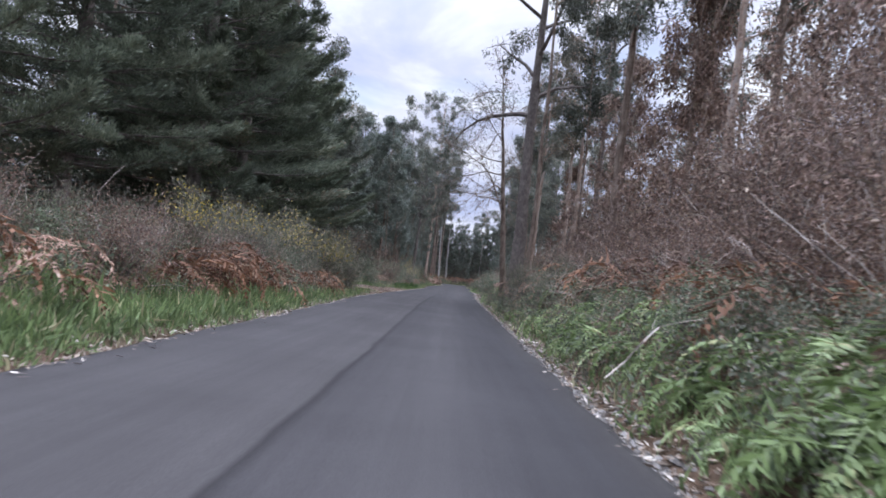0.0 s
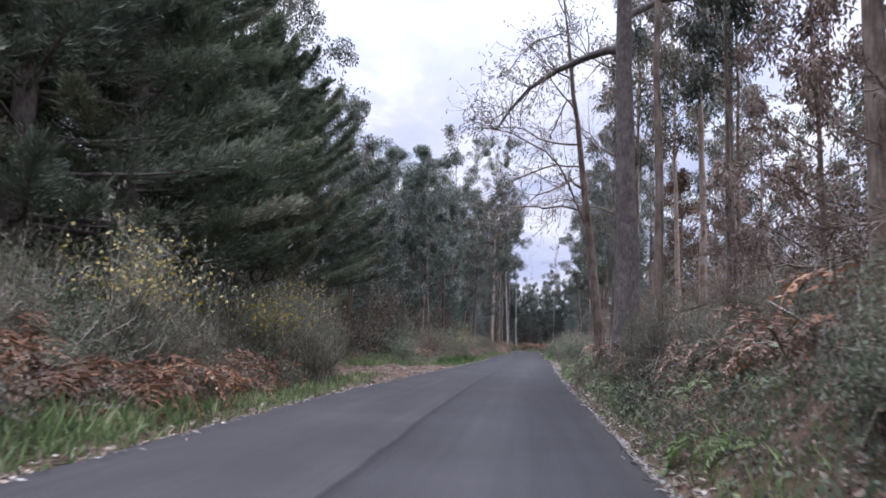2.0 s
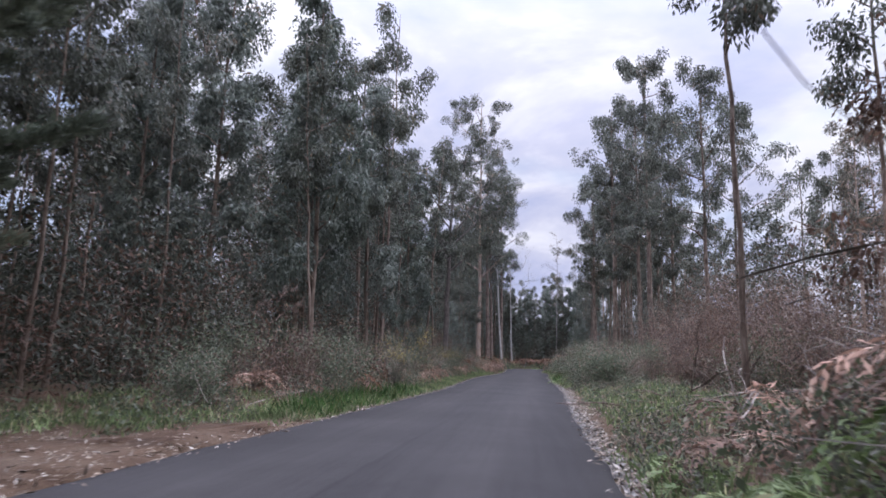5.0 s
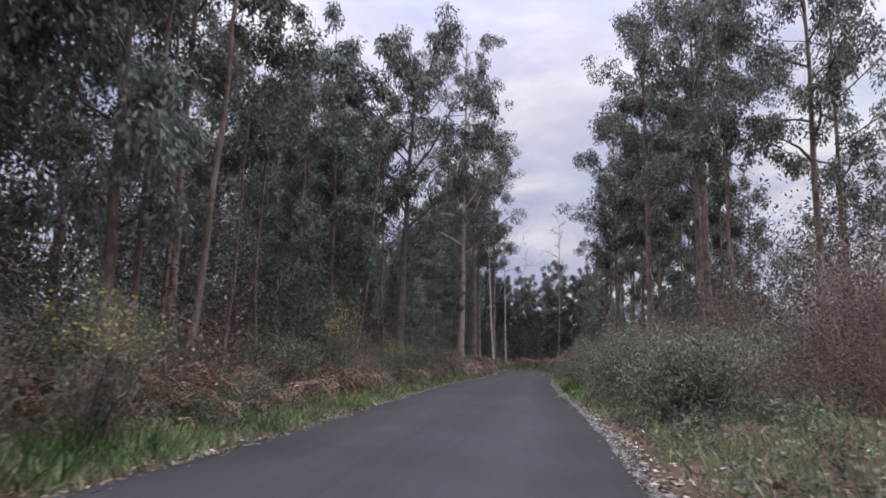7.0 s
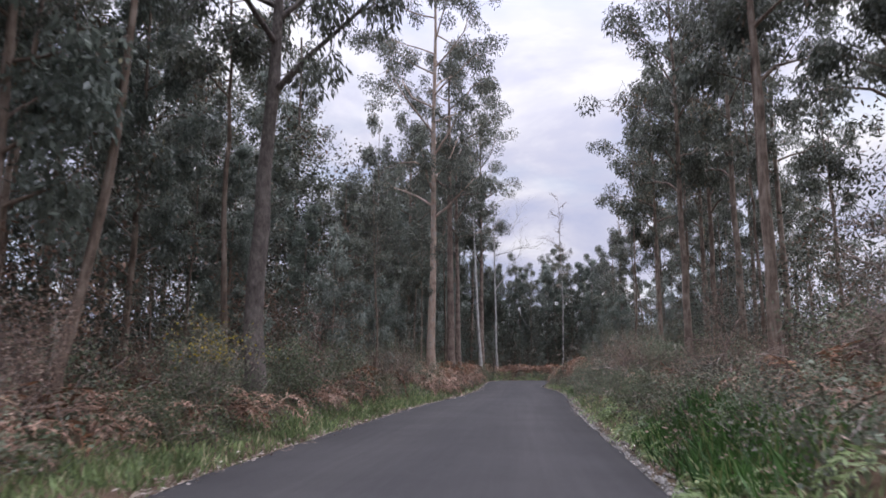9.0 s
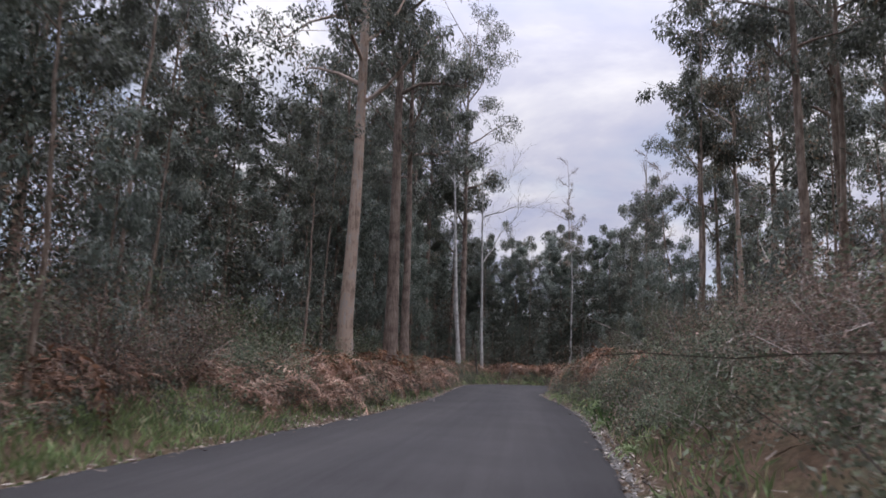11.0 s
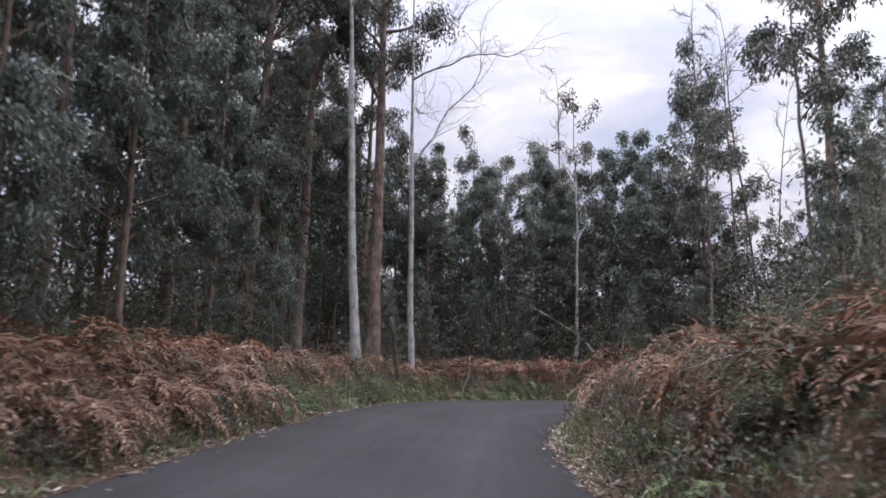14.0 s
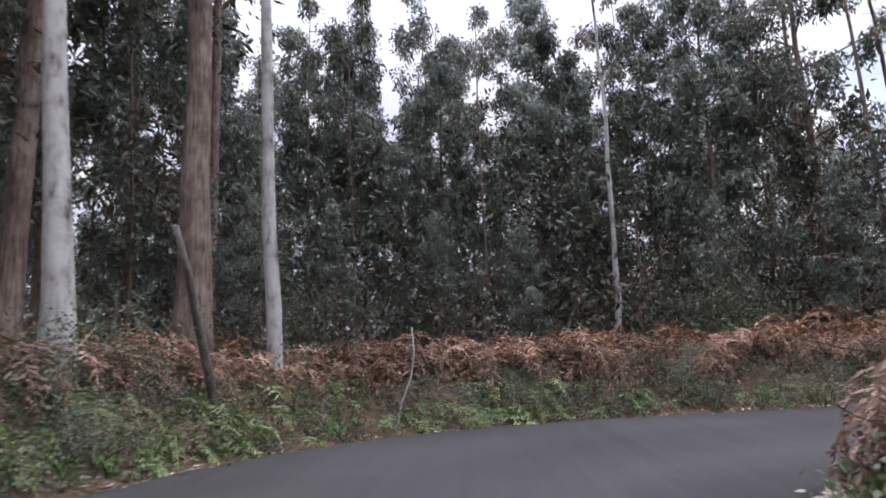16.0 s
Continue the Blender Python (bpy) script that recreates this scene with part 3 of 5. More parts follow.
def cypress(seed, tall, spread, low, label, plume=0.0):
    """A dark spreading cypress: tiers of long limbs whose flat feathery sprays turn up at the tips."""
    r = np.random.default_rng(seed)
    root = empty("cypress_tree", 0, 0, 0)
    tp = trunk_points(r, tall, 14, (0, 0), 0.04)
    tr = 0.36 * (1 - 0.9 * np.clip(tp[:, 2], 0, None) / tall)
    tr[0] *= 1.5
    part("trunk", tubes_mesh("trunk", [(tp, tr, 10)], 0.012, r), BARK_DARK, root)
    rods, vs, tones = [], [], []
    n_limbs = int(tall * (6.5 + 5.0 * plume))
    for i in range(n_limbs):
        f = (i + r.random()) / n_limbs
        z = low + (tall - low) * f ** 1.05
        z = round(z / 1.05) * 1.05 + r.normal() * 0.12
        reach = spread * ((1 - f) ** 0.62 * 0.92 + 0.06) * r.uniform(0.72, 1.12)
        if f < 0.06:
            reach *= 0.75 + 4 * f
        a = i * 2.4 + r.uniform(-0.4, 0.4)
        steps = 8
        w = np.array([math.cos(a), math.sin(a), 0.02 + (0.5 + 0.25 * plume) * f + 0.22 * plume])
        pts = [at_height(tp, z)]
        for k in range(steps):
            w = unit(w + np.array([0, 0, -0.05 + 0.24 * (k / steps) ** 1.4]) + r.normal(size=3) * 0.05)
            pts.append(pts[-1] + w * reach / steps)
        pts = np.array(pts)
        rods.append((pts, np.linspace(0.075 * (1 - 0.7 * f), 0.012, steps + 1), 5))
        # side twigs in a flat fan, each with its sprays
        out = unit(np.array([math.cos(a), math.sin(a), 0]))
        side = np.array([-out[1], out[0], 0])
        m = int((24 + 24 * reach) * (1 + 0.4 * plume))
        t = r.uniform(0.22, 1.0, m) ** 0.8
        base = np.stack([np.interp(t * steps, np.arange(steps + 1), pts[:, c]) for c in range(3)], 1)
        fan = r.uniform(-1, 1, m)
        ln = (reach * 0.32 * (1.04 - t) + 0.2) * (1 - 0.4 * plume)
        way = unit(out[None] * (0.75 + 0.3 * t[:, None]) + side[None] * fan[:, None] * (1.15 - 0.35 * plume) + np.array([0, 0, 1.0]) * (0.16 + 0.55 * t ** 2)[:, None] + r.normal(size=(m, 3)) * 0.1)
        for k in range(8):
            u = r.uniform(0.1, 1.0, m)
            at = base + way * (ln * u)[:, None] + r.normal(size=(m, 3)) * np.array([0.07, 0.07, 0.09])
            w2 = unit(way + r.normal(size=(m, 3)) * 0.30 + np.array([0, 0, 0.18]))
            vs.append(leaves(r, at, w2, r.uniform(0.13, 0.27, m), r.uniform(0.028, 0.055, m), 0.6))
        tip = pts[-1]
        q = np.stack([np.interp(np.linspace(steps * 0.62, steps, 60), np.arange(steps + 1), pts[:, c]) for c in range(3)], 1)
        vs.append(leaves(r, q + r.normal(size=(60, 3)) * 0.035, unit(np.repeat([w], 60, 0) + r.normal(size=(60, 3)) * 0.28), 0.24, 0.035))
        tones.append(np.full(sum(len(v) for v in vs) - sum(len(v) for v in tones), r.random()))
    tagged(part("branchwork", tubes_mesh("branchwork", rods), BARK_DARK, root), kind="stuff")
    part("crown", quads_mesh("crown", np.concatenate(vs), np.concatenate(tones)), LEAF_CYPRESS, root, "dense dark green layered sprays")
    tagged(root, label, "tree", "cypresses")
    return root


def bare_tree(seed, tall, radius, fork, reach, bark, lean=(0, 0), limbs=9, one_side=None, name="bare_tree", sub=5, leaves_left=0, side_pull=0.9, wob=0.05, rise=(0.35, 1.0), thick=0.42, arch=0.02):
    """A leafless tree: forked limbs that divide twice into fine twigs."""
    r = np.random.default_rng(seed)
    root = empty(name, 0, 0, 0)
    tp = trunk_points(r, tall, 14, lean, wob)
    part("trunk", tubes_mesh("trunk", [(tp, radius * (1 - 0.9 * np.clip(tp[:, 2], 0, None) / tall), 9)], radius * 0.03, r), bark, root)
    tips = []
    for i in range(limbs):
        f = i / max(1, limbs - 1)
        z = fork + (tall - fork) * f * 0.93
        a = i * 2.4 + r.uniform(-0.6, 0.6)
        w = np.array([math.cos(a), math.sin(a), r.uniform(*rise)])
        if one_side is not None:
            w = w + np.array(one_side) * side_pull
        ln = reach * (1.05 - 0.6 * f) * r.uniform(0.7, 1.15)
        pts = wander(r, at_height(tp, z), w, ln, 9, 0.20, arch)
        rad = radius * thick * (1 - 0.55 * f)
        rods = [(pts, np.linspace(rad, 0.012, 10), 6)]
        for k in range(2, 10):
            for _ in range(2):
                q = wander(r, pts[k], unit(pts[k] - pts[k - 1]) + r.normal(size=3) * 0.6, ln * r.uniform(0.18, 0.42), sub, 0.24, 0.03)
                rods.append((q, np.linspace(max(0.008, rad * 0.26), 0.006, sub + 1), 4))
                for j in range(1, sub + 1):
                    q2 = wander(r, q[j], unit(q[j] - q[j - 1]) + r.normal(size=3) * 0.7, ln * r.uniform(0.06, 0.16), 3, 0.25, 0.02)
                    rods.append((q2, np.linspace(0.006, 0.003, 4), 3))
                    tips.append(q2[-1])
        part("limb", tubes_mesh("limb", rods), bark, root)
    if leaves_left:
        t = np.array(tips)[r.integers(0, len(tips), leaves_left)]
        part("pod_spray", quads_mesh("pod_spray", leaves(r, t, r.normal(size=(leaves_left, 3)) * 0.3 + np.array([0, 0, -1]), 0.13, 0.03)), LEAF_BROWN, root, "hanging brown dry pods")
    return root


def put(ob, x, y, turn=0.0, size=1.0, sink=0.05, tilt=(0, 0)):
    ob.matrix_basis = pose(x, y, ground_at(x, y) - sink, tilt[0], tilt[1], turn) @ Matrix.Scale(size, 4)
    return ob


def again(ob, x, y, turn=0.0, size=1.0, sink=0.05, tilt=(0, 0), tall=1.0):
    """A copy of a thing on the ground at x, y."""
    m = pose(x, y, ground_at(x, y) - sink, tilt[0], tilt[1], turn)
    c = copy_thing(ob, m)
    c.matrix_basis = m @ Matrix.Diagonal((size, size, size * tall, 1))
    return c


# the cypresses beside the lane
cyp = put(cypress(11, 20.5, 6.4, 2.2, "large dark green cypress with low spreading limbs"), -11.0, 30.3, 20)
again(cyp, -9.9, 33.4, 140, 0.93)
cyp2 = put(cypress(12, 15.0, 8.0, 2.6, "dark green cypress with upswept feathery tips", 1.0), -11.8, 47.2, 75)
again(cyp, -13.2, 42.0, 310, 0.74)
again(cyp, -15.5, 21.5, 250, 1.05)
again(cyp2, -14.0, 39.0, 200, 1.15)
again(cyp, -17.5, 11.0, 80, 1.0)
again(cyp, -13.4, 25.2, 170, 0.98)

# trees that stand out one by one
T = {}
T["tall"] = put(tagged(eucalyptus(21, 33, 0.27, 10.0, 5.6, 14500, LEAF_EUC, BARK_TAN, (0.02, 0.0), 26, clump=1.15), "tall eucalyptus with tan stripped trunk and open crown", "tree", "eucalyptus trees"), -4.05, 122.8, tilt=(0, -1.2))
T["forked"] = put(tagged(eucalyptus(22, 17.5, 0.26, 7.8, 4.8, 10000, LEAF_EUC, BARK_DARK, (0.02, 0.01), 17, clump=1.0, droop=1.4, leaf=(0.25, 0.06)), "dark-barked eucalyptus with hanging leaf clusters", "tree", "eucalyptus trees"), -4.7, 94.4)
T["pine"] = put(tagged(eucalyptus(23, 25, 0.33, 9.5, 4.6, 6500, LEAF_EUC, BARK_DARK, (-0.006, 0.0), 16, leaf=(0.24, 0.05), clump=0.9, shape="oval"), "stout roadside tree with dark furrowed bark", "tree", "roadside trees"), 3.65, 34.8)
arch = np.array([(0, 0, 8.7), (-0.5, 0.6, 8.95), (-1.0, 1.25, 9.05), (-1.9, 2.7, 9.2), (-2.7, 4.0, 9.15), (-3.45, 5.2, 8.75), (-3.9, 5.7, 8.2)])
arch_rods = [(arch, np.linspace(0.15, 0.035, 7), 7)]
arch_rng = np.random.default_rng(88)
arch_ends = []
for k in range(2, 7):
    for _ in range(5):
        q = wander(arch_rng, arch[k], arch_rng.normal(size=3) + np.array([-0.5, 0, 0.2]), 1.4, 4, 0.25)
        arch_rods.append((q, np.linspace(0.025, 0.006, 5), 4))
        arch_ends += [q[-1], q[3]]
part("limb", tubes_mesh("limb", arch_rods), BARK_DARK, T["pine"])
arch_at = np.array(arch_ends)[arch_rng.integers(0, len(arch_ends), 1500)] + arch_rng.normal(size=(1500, 3)) * 0.28
part("leaf_spray", quads_mesh("leaf_spray", leaves(arch_rng, arch_at, arch_rng.normal(size=(1500, 3)) * 0.7 + np.array([0, 0, -0.5]), 0.2, 0.04)), LEAF_EUC, T["pine"])
T["pair"] = put(tagged(eucalyptus(24, 25, 0.31, 12.0, 3.6, 4600, LEAF_EUC, BARK_BROWN, (0.012, 0), 14, clump=0.9), "brown eucalyptus trunk with peeling bark", "tree", "eucalyptus trees"), -3.2, 127.4, tilt=(0, -1.5))
again(T["pair"], -2.75, 128.2, 130, 0.72, tilt=(0, 1.5))
T["white"] = put(tagged(eucalyptus(25, 21, 0.185, 13.5, 2.6, 2600, LEAF_EUC, BARK_PALE, (-0.03, 0), 9, clump=0.8, wob=0.015), "slender pale grey smooth-barked eucalyptus", "tree", "eucalyptus trees"), -2.25, 149.6, tilt=(0, -1.5))
T["crowned"] = put(tagged(eucalyptus(31, 29, 0.30, 11.5, 5.6, 9500, LEAF_EUC, BARK_BROWN, (0.012, 0), 22, clump=1.25, shape="top"), "big brown eucalyptus with a broad hanging crown by the bend", "tree", "eucalyptus trees"), -2.45, 153.9, 220, tilt=(0, -1))
T["dead"] = put(tagged(bare_tree(26, 19, 0.14, 8.6, 8.0, BARK_PALE, (0.0, 0), 6, (1.0, 0.0, 0.0), wob=0.015, thick=0.46, sub=4), "pale leafless tree with long forked limbs", "tree", "bare trees"), -0.7, 153.2, tilt=(0, -1.2))
T["slim"] = put(tagged(eucalyptus(27, 15.5, 0.10, 8.5, 1.3, 500, LEAF_DRY, BARK_PALE, (0.012, 0), 8, clump=0.5, wob=0.04), "thin pale sapling with few leaves", "tree", "saplings"), 6.75, 161.5, tilt=(0, 0))
T["column"] = put(tagged(eucalyptus(28, 17.5, 0.2, 2.0, 2.3, 9500, LEAF_EUC, BARK_THIN, (0, 0), 26, clump=0.85, shape="oval"), "narrow dense dark green eucalyptus column", "tree", "eucalyptus trees"), 14.3, 164.0)
T["pole"] = put(tagged(bare_tree(29, 20, 0.10, 13, 2.6, BARK_THIN, (0, 0), 7), "tall thin bare pole of a dead tree", "tree", "bare trees"), 15.7, 163.2)
again(T["pole"], 17.5, 165.0, 60, 1.0, tilt=(0, -17))
again(T["pole"], 19.0, 168.0, 150, 0.9, tilt=(0, -6))
T["round"] = put(tagged(eucalyptus(30, 18, 0.18, 9.5, 2.6, 4500, LEAF_EUC, BARK_PALE, (0, 0), 12, clump=0.9), "eucalyptus with a rounded crown far down the lane", "tree", "eucalyptus trees"), 6.9, 184.0)
again(T["pole"], 8.2, 182.5, 20, 1.32)
again(T["pole"], 14.2, 164.6, 200, 1.16)
T["roadside"] = put(tagged(bare_tree(34, 13, 0.18, 4.2, 4.6, BARK_THIN, (-0.125, -0.03), 12, (-1.0, 0.25, -0.1), leaves_left=1500, side_pull=1.0, rise=(0.25, 0.9), thick=0.26, arch=-0.035), "leafless roadside tree with forked limbs over the lane", "tree", "bare trees"), 3.35, 38.3)
again(T["roadside"], 3.75, 39.2, 20, 0.55, tilt=(0, 6), tall=1.7)
T["pale"] = put(tagged(eucalyptus(32, 21, 0.115, 12.5, 2.4, 1500, LEAF_DRY, BARK_THIN, (0.0, 0), 10, clump=0.9), "slim tan eucalyptus trunk on the bank", "tree", "eucalyptus trees"), 3.83, 31.7)
T["dark"] = put(tagged(eucalyptus(33, 25, 0.24, 15.0, 3.2, 2600, LEAF_EUC, BARK_DARK, (0.0, 0), 13, clump=1.0), "dark straight trunk with thin level limbs", "tree", "roadside trees"), 8.95, 43.9)

DEAD_SHRUB = put(tagged(bare_tree(35, 2.4, 0.035, 0.3, 1.6, BARK_BROWN, (0, 0), 9, name="bare_shrub", sub=4, thick=0.6, rise=(0.2, 0.9)), "leafless brown twiggy shrub on the bank", "shrub", "bare shrubs"), 4.6, 20.5)
for x, y, t_, z_ in ((4.9, 17.0, 40, 0.9), (5.3, 24.0, 160, 1.2), (4.8, 28.5, 250, 0.9), (5.6, 13.0, 300, 1.1), (5.6, 31.0, 20, 1.0), (6.6, 88.0, 100, 1.0), (7.0, 97.0, 200, 1.0), (-6.4, 86.0, 50, 1.1), (-6.0, 60.0, 10, 1.1), (-5.0, 100.0, 80, 1.0)):
    again(DEAD_SHRUB, x, y, t_, z_)

# a strip of bark that hangs from the forked tree, ending in a hook
strip = np.array([(0.55, 0.55, 9.7), (0.58, 0.55, 9.0), (0.60, 0.56, 8.2), (0.58, 0.57, 7.6), (0.60, 0.57, 7.25), (0.72, 0.57, 7.08), (0.86, 0.57, 7.06)])
part("bark_strip", tubes_mesh("bark_strip", [(strip, np.linspace(0.03, 0.018, 7), 5)]), BARK_BROWN, T["forked"], "hanging hooked strip of bark")
# a dead trunk that leans in the bracken, and a thin arching sapling
lean_r = np.random.default_rng(91)
lean = part("leaning_trunk", tubes_mesh("leaning_trunk", [(np.array([(0, 0, -0.3), (-0.05, -0.2, 0.5), (-0.1, -0.5, 1.2), (-0.14, -0.8, 1.9), (-0.2, -1.1, 2.5)]), np.array([0.075, 0.07, 0.065, 0.055, 0.045]), 8)], 0.003, lean_r), BARK_DARK)
tagged(put(lean, -0.9, 151.2), "short dead trunk leaning among the bracken", "dead trunk")
whip = part("arching_sapling", tubes_mesh("arching_sapling", [(np.array([(0, 0, -0.2), (0.12, 0, 0.35), (0.3, 0.02, 0.8), (0.36, 0.02, 1.2), (0.33, 0.03, 1.6)]), np.array([0.022, 0.02, 0.017, 0.013, 0.008]), 6)], 0.001, lean_r), BARK_PALE)
tagged(put(whip, 1.3, 153.2), "thin bare sapling arching out of the bank", "sapling")

# kinds of eucalyptus that stand in the woods
KINDS = {
    "wood": tagged(eucalyptus(41, 21, 0.19, 8.5, 3.0, 5200, LEAF_EUC, BARK_THIN, (0.01, 0), 15, clump=0.95), "slender eucalyptus with grey-green hanging leaves", "tree", "eucalyptus trees"),
    "dense": tagged(eucalyptus(42, 15, 0.13, 3.0, 2.5, 6500, LEAF_YOUNG, BARK_THIN, (0, 0.01), 22, clump=0.85, shape="cone"), "young eucalyptus, dense with silvery green leaves", "tree", "young eucalyptus"),
    "dry": tagged(eucalyptus(43, 19, 0.17, 9.5, 2.4, 2700, LEAF_DRY, BARK_TAN, (-0.015, 0), 13, clump=0.85), "thin eucalyptus with sparse browning leaves", "tree", "eucalyptus trees"),
    "thin": tagged(eucalyptus(44, 16, 0.085, 8.0, 1.7, 1900, LEAF_EUC, BARK_THIN, (0.02, 0), 10, clump=0.75, wob=0.05), "thin eucalyptus trunk with a small crown", "tree", "eucalyptus trees"),
    "brown": tagged(eucalyptus(45, 23, 0.24, 11.0, 3.0, 6000, LEAF_EUC, BARK_BROWN, (0.01, 0.01), 13, clump=0.9), "tall eucalyptus with brown peeling trunk", "tree", "eucalyptus trees"),
    "backwood": tagged(eucalyptus(47, 20, 0.18, 5.5, 3.2, 1900, LEAF_EUC, BARK_THIN, (0.01, 0), 11, leaf=(0.36, 0.11), clump=1.1, limb_parts=2), "eucalyptus deep in the wood with grey-green crown", "tree", "eucalyptus trees"),
    "rusty": tagged(eucalyptus(48, 13, 0.11, 2.5, 2.5, 3000, LEAF_BROWN, BARK_THIN, (0.01, 0), 18, clump=0.9, shape="cone", limb_parts=3), "slender tree hung with dry rusty brown leaves", "tree", "dry trees"),
    "shrubby": tagged(eucalyptus(46, 7.5, 0.06, 0.6, 1.5, 2300, LEAF_YOUNG, BARK_THIN, (0, 0), 16, clump=0.6, leaf=(0.19, 0.05), limb_parts=3, shape="cone"), "leafy eucalyptus sapling with silvery leaves", "tree", "saplings"),
}
placed = {}


def plant(kind, x, y, turn=None, size=1.0, tall=1.0, tilt=(0, 0)):
    r = random.Random(int(x * 131 + y * 977))
    turn = r.uniform(0, 360) if turn is None else turn
    if kind not in placed:
        placed[kind] = True
        ob = put(KINDS[kind], x, y, turn, size, 0.05, tilt)
        ob.matrix_basis = ob.matrix_basis @ Matrix.Diagonal((1, 1, tall, 1))
        return ob
    return again(KINDS[kind], x, y, turn, size, 0.05, tilt, tall)


# left of the lane, after the cypresses
for x, y, s in ((-9.0, 61.6, 0.94), (-6.3, 64.6, 1.0), (-7.6, 67.3, 0.92), (-10.8, 60.2, 0.86), (-5.4, 69.5, 0.9), (-12.5, 64.0, 1.0), (-9.2, 71.0, 1.0),
                (-7.6, 84.0, 0.6), (-6.8, 88.3, 1.0), (-9.5, 80.0, 0.55), (-8.0, 100.0, 0.55), (-10.5, 104.5, 0.62), (-8.2, 108.8, 0.55), (-7.5, 157.0, 1.1), (-5.8, 161.0, 1.0), (-10.0, 150.5, 1.15), (-8.3, 143.5, 1.1), (-9.2, 137.0, 1.1),
                (-7.2, 133.5, 0.9), (-11.0, 128.0, 0.85), (-9.5, 120.0, 0.78), (-12.5, 158.0, 1.2), (-9.4, 164.5, 0.85), (-12.8, 170.0, 0.95), (-11.5, 162.0, 0.9), (-7.0, 166.5, 0.8), (-15.5, 168.0, 1.0), (-6.8, 150.0, 0.9), (-11.5, 92.0, 1.1), (-9.0, 96.0, 0.9), (-12.0, 113.0, 1.1)):
    plant("dense", x, y, None, s)
for x, y, s in ((-13.5, 52.0, 1.1), (-16.0, 57.0, 1.1), (-7.2, 75.0, 0.82), (-10.5, 75.0, 0.85), (-14.0, 70.0, 1.0), (-14.0, 84.0, 0.45), (-12.0, 94.0, 0.75), (-16.0, 99.0, 0.8),
                (-8.6, 117.0, 0.56), (-9.5, 124.0, 0.58), (-7.2, 132.5, 1.0), (-11.5, 137.0, 0.75), (-14.0, 118.0, 1.1), (-16.0, 130.0, 1.05),
                (-8.0, 147.0, 0.95), (-13.0, 150.0, 1.0), (-13.0, 98.0, 0.9), (-15.0, 104.0, 0.95), (-17.5, 111.0, 0.95), (-19.5, 117.0, 0.95), (-17.0, 96.0, 1.0), (-21.0, 123.0, 0.95)):
    plant("wood", x, y, None, s)
for x, y, s in ((-6.3, 149.5, 1.1), (-5.55, 153.3, 1.1), (-9.2, 155.5, 1.0), (-8.6, 141.5, 0.9), (-12.0, 144.0, 0.75), (-3.8, 158.0, 0.85), (-8.0, 162.0, 0.95), (-9.8, 130.5, 0.6)):
    plant("brown", x, y, None, s)
rr = random.Random(5)
for i in range(44):
    y = 53 + i * 2.7 + rr.uniform(-1, 1)
    if y < 59:
        continue
    near = 5.3 if y < 140 else 6.5
    plant("thin", -near - abs(rr.gauss(0, 1)) * 3.6 + (0.5 if y < 100 else 1.3), y, None, rr.uniform(0.75, 1.1) * (0.7 if 99 < y < 134 else 1.0), rr.uniform(0.85, 1.15), (rr.uniform(-3, 3), rr.uniform(-3, 3)))
plant("thin", -5.9, 88.9, 10, 1.2, 0.85, (0, 2.5))
plant("thin", 13.95, 64.7, 80, 1.3)
for x, y, s in ((-5.2, 103.0, 0.85), (-4.8, 109.0, 0.7), (-6.0, 113.0, 0.8), (-5.2, 131.0, 0.6), (-4.2, 141.5, 0.55), (-5.5, 136.0, 0.75), (-3.2, 156.5, 0.6), (-1.0, 160.0, 0.65), (-5.6, 80.5, 0.8),
                (1.8, 160.0, 0.55), (-4.4, 148.0, 0.6), (4.2, 161.5, 0.6), (9.5, 160.5, 0.6), (12.5, 159.5, 0.7), (-2.4, 157.8, 0.6), (-7.0, 127.0, 0.8), (-6.2, 121.5, 0.8)):
    plant("shrubby", x, y, None, s)

for x, y, s in ((-5.6, 140.0, 0.85), (-5.0, 143.5, 0.7), (-6.0, 136.2, 0.8), (-7.0, 131.0, 0.75)):
    plant("dense", x, y, None, s)

# young stems in the shade behind the lay-by
for i in range(20):
    plant("thin", -8.6 - 5.5 * rr.random(), 43 + 0.85 * i + rr.uniform(-0.5, 0.5), None, rr.uniform(0.5, 0.85), rr.uniform(0.9, 1.15), (rr.uniform(-2, 2), rr.uniform(-3, 3)))

# across the end of the lane, outside the bend
for i in range(38):
    a = i / 37
    x = -9 + 40 * a
    y = 165.5 + rr.uniform(-2.5, 6.5) - 7.0 * max(0, a - 0.45)
    kind = "shrubby" if i % 4 == 0 else "dense"
    if x > 11.5:
        y += 5
    if 15.2 < x < 23:
        continue
    plant(kind, x, y, None, rr.uniform(0.72, 0.95) * (1.3 if i % 4 == 0 else 1.0))
for i in range(22):
    plant("backwood", -14 + 2.4 * i + rr.uniform(-1, 1), 178 + rr.uniform(-3, 9), None, rr.uniform(0.55, 0.75))

for x, y, s in ((-1.2, 163.5, 0.8), (1.2, 165.0, 0.9), (3.0, 163.0, 0.75), (5.2, 165.5, 0.85), (8.3, 163.6, 0.8), (10.6, 165.8, 0.9), (12.2, 162.6, 0.75), (13.3, 166.5, 0.95), (-3.4, 165.5, 0.9), (21.5, 160.5, 0.8)):
    plant("thin", x, y, None, s)
for x, y, s in ((-6.0, 168.5, 0.62), (-1.8, 170.0, 0.6), (2.4, 169.5, 0.66), (7.6, 170.5, 0.6), (12.8, 171.5, 0.66), (17.2, 172.5, 0.6)):
    plant("wood", x, y, None, s)

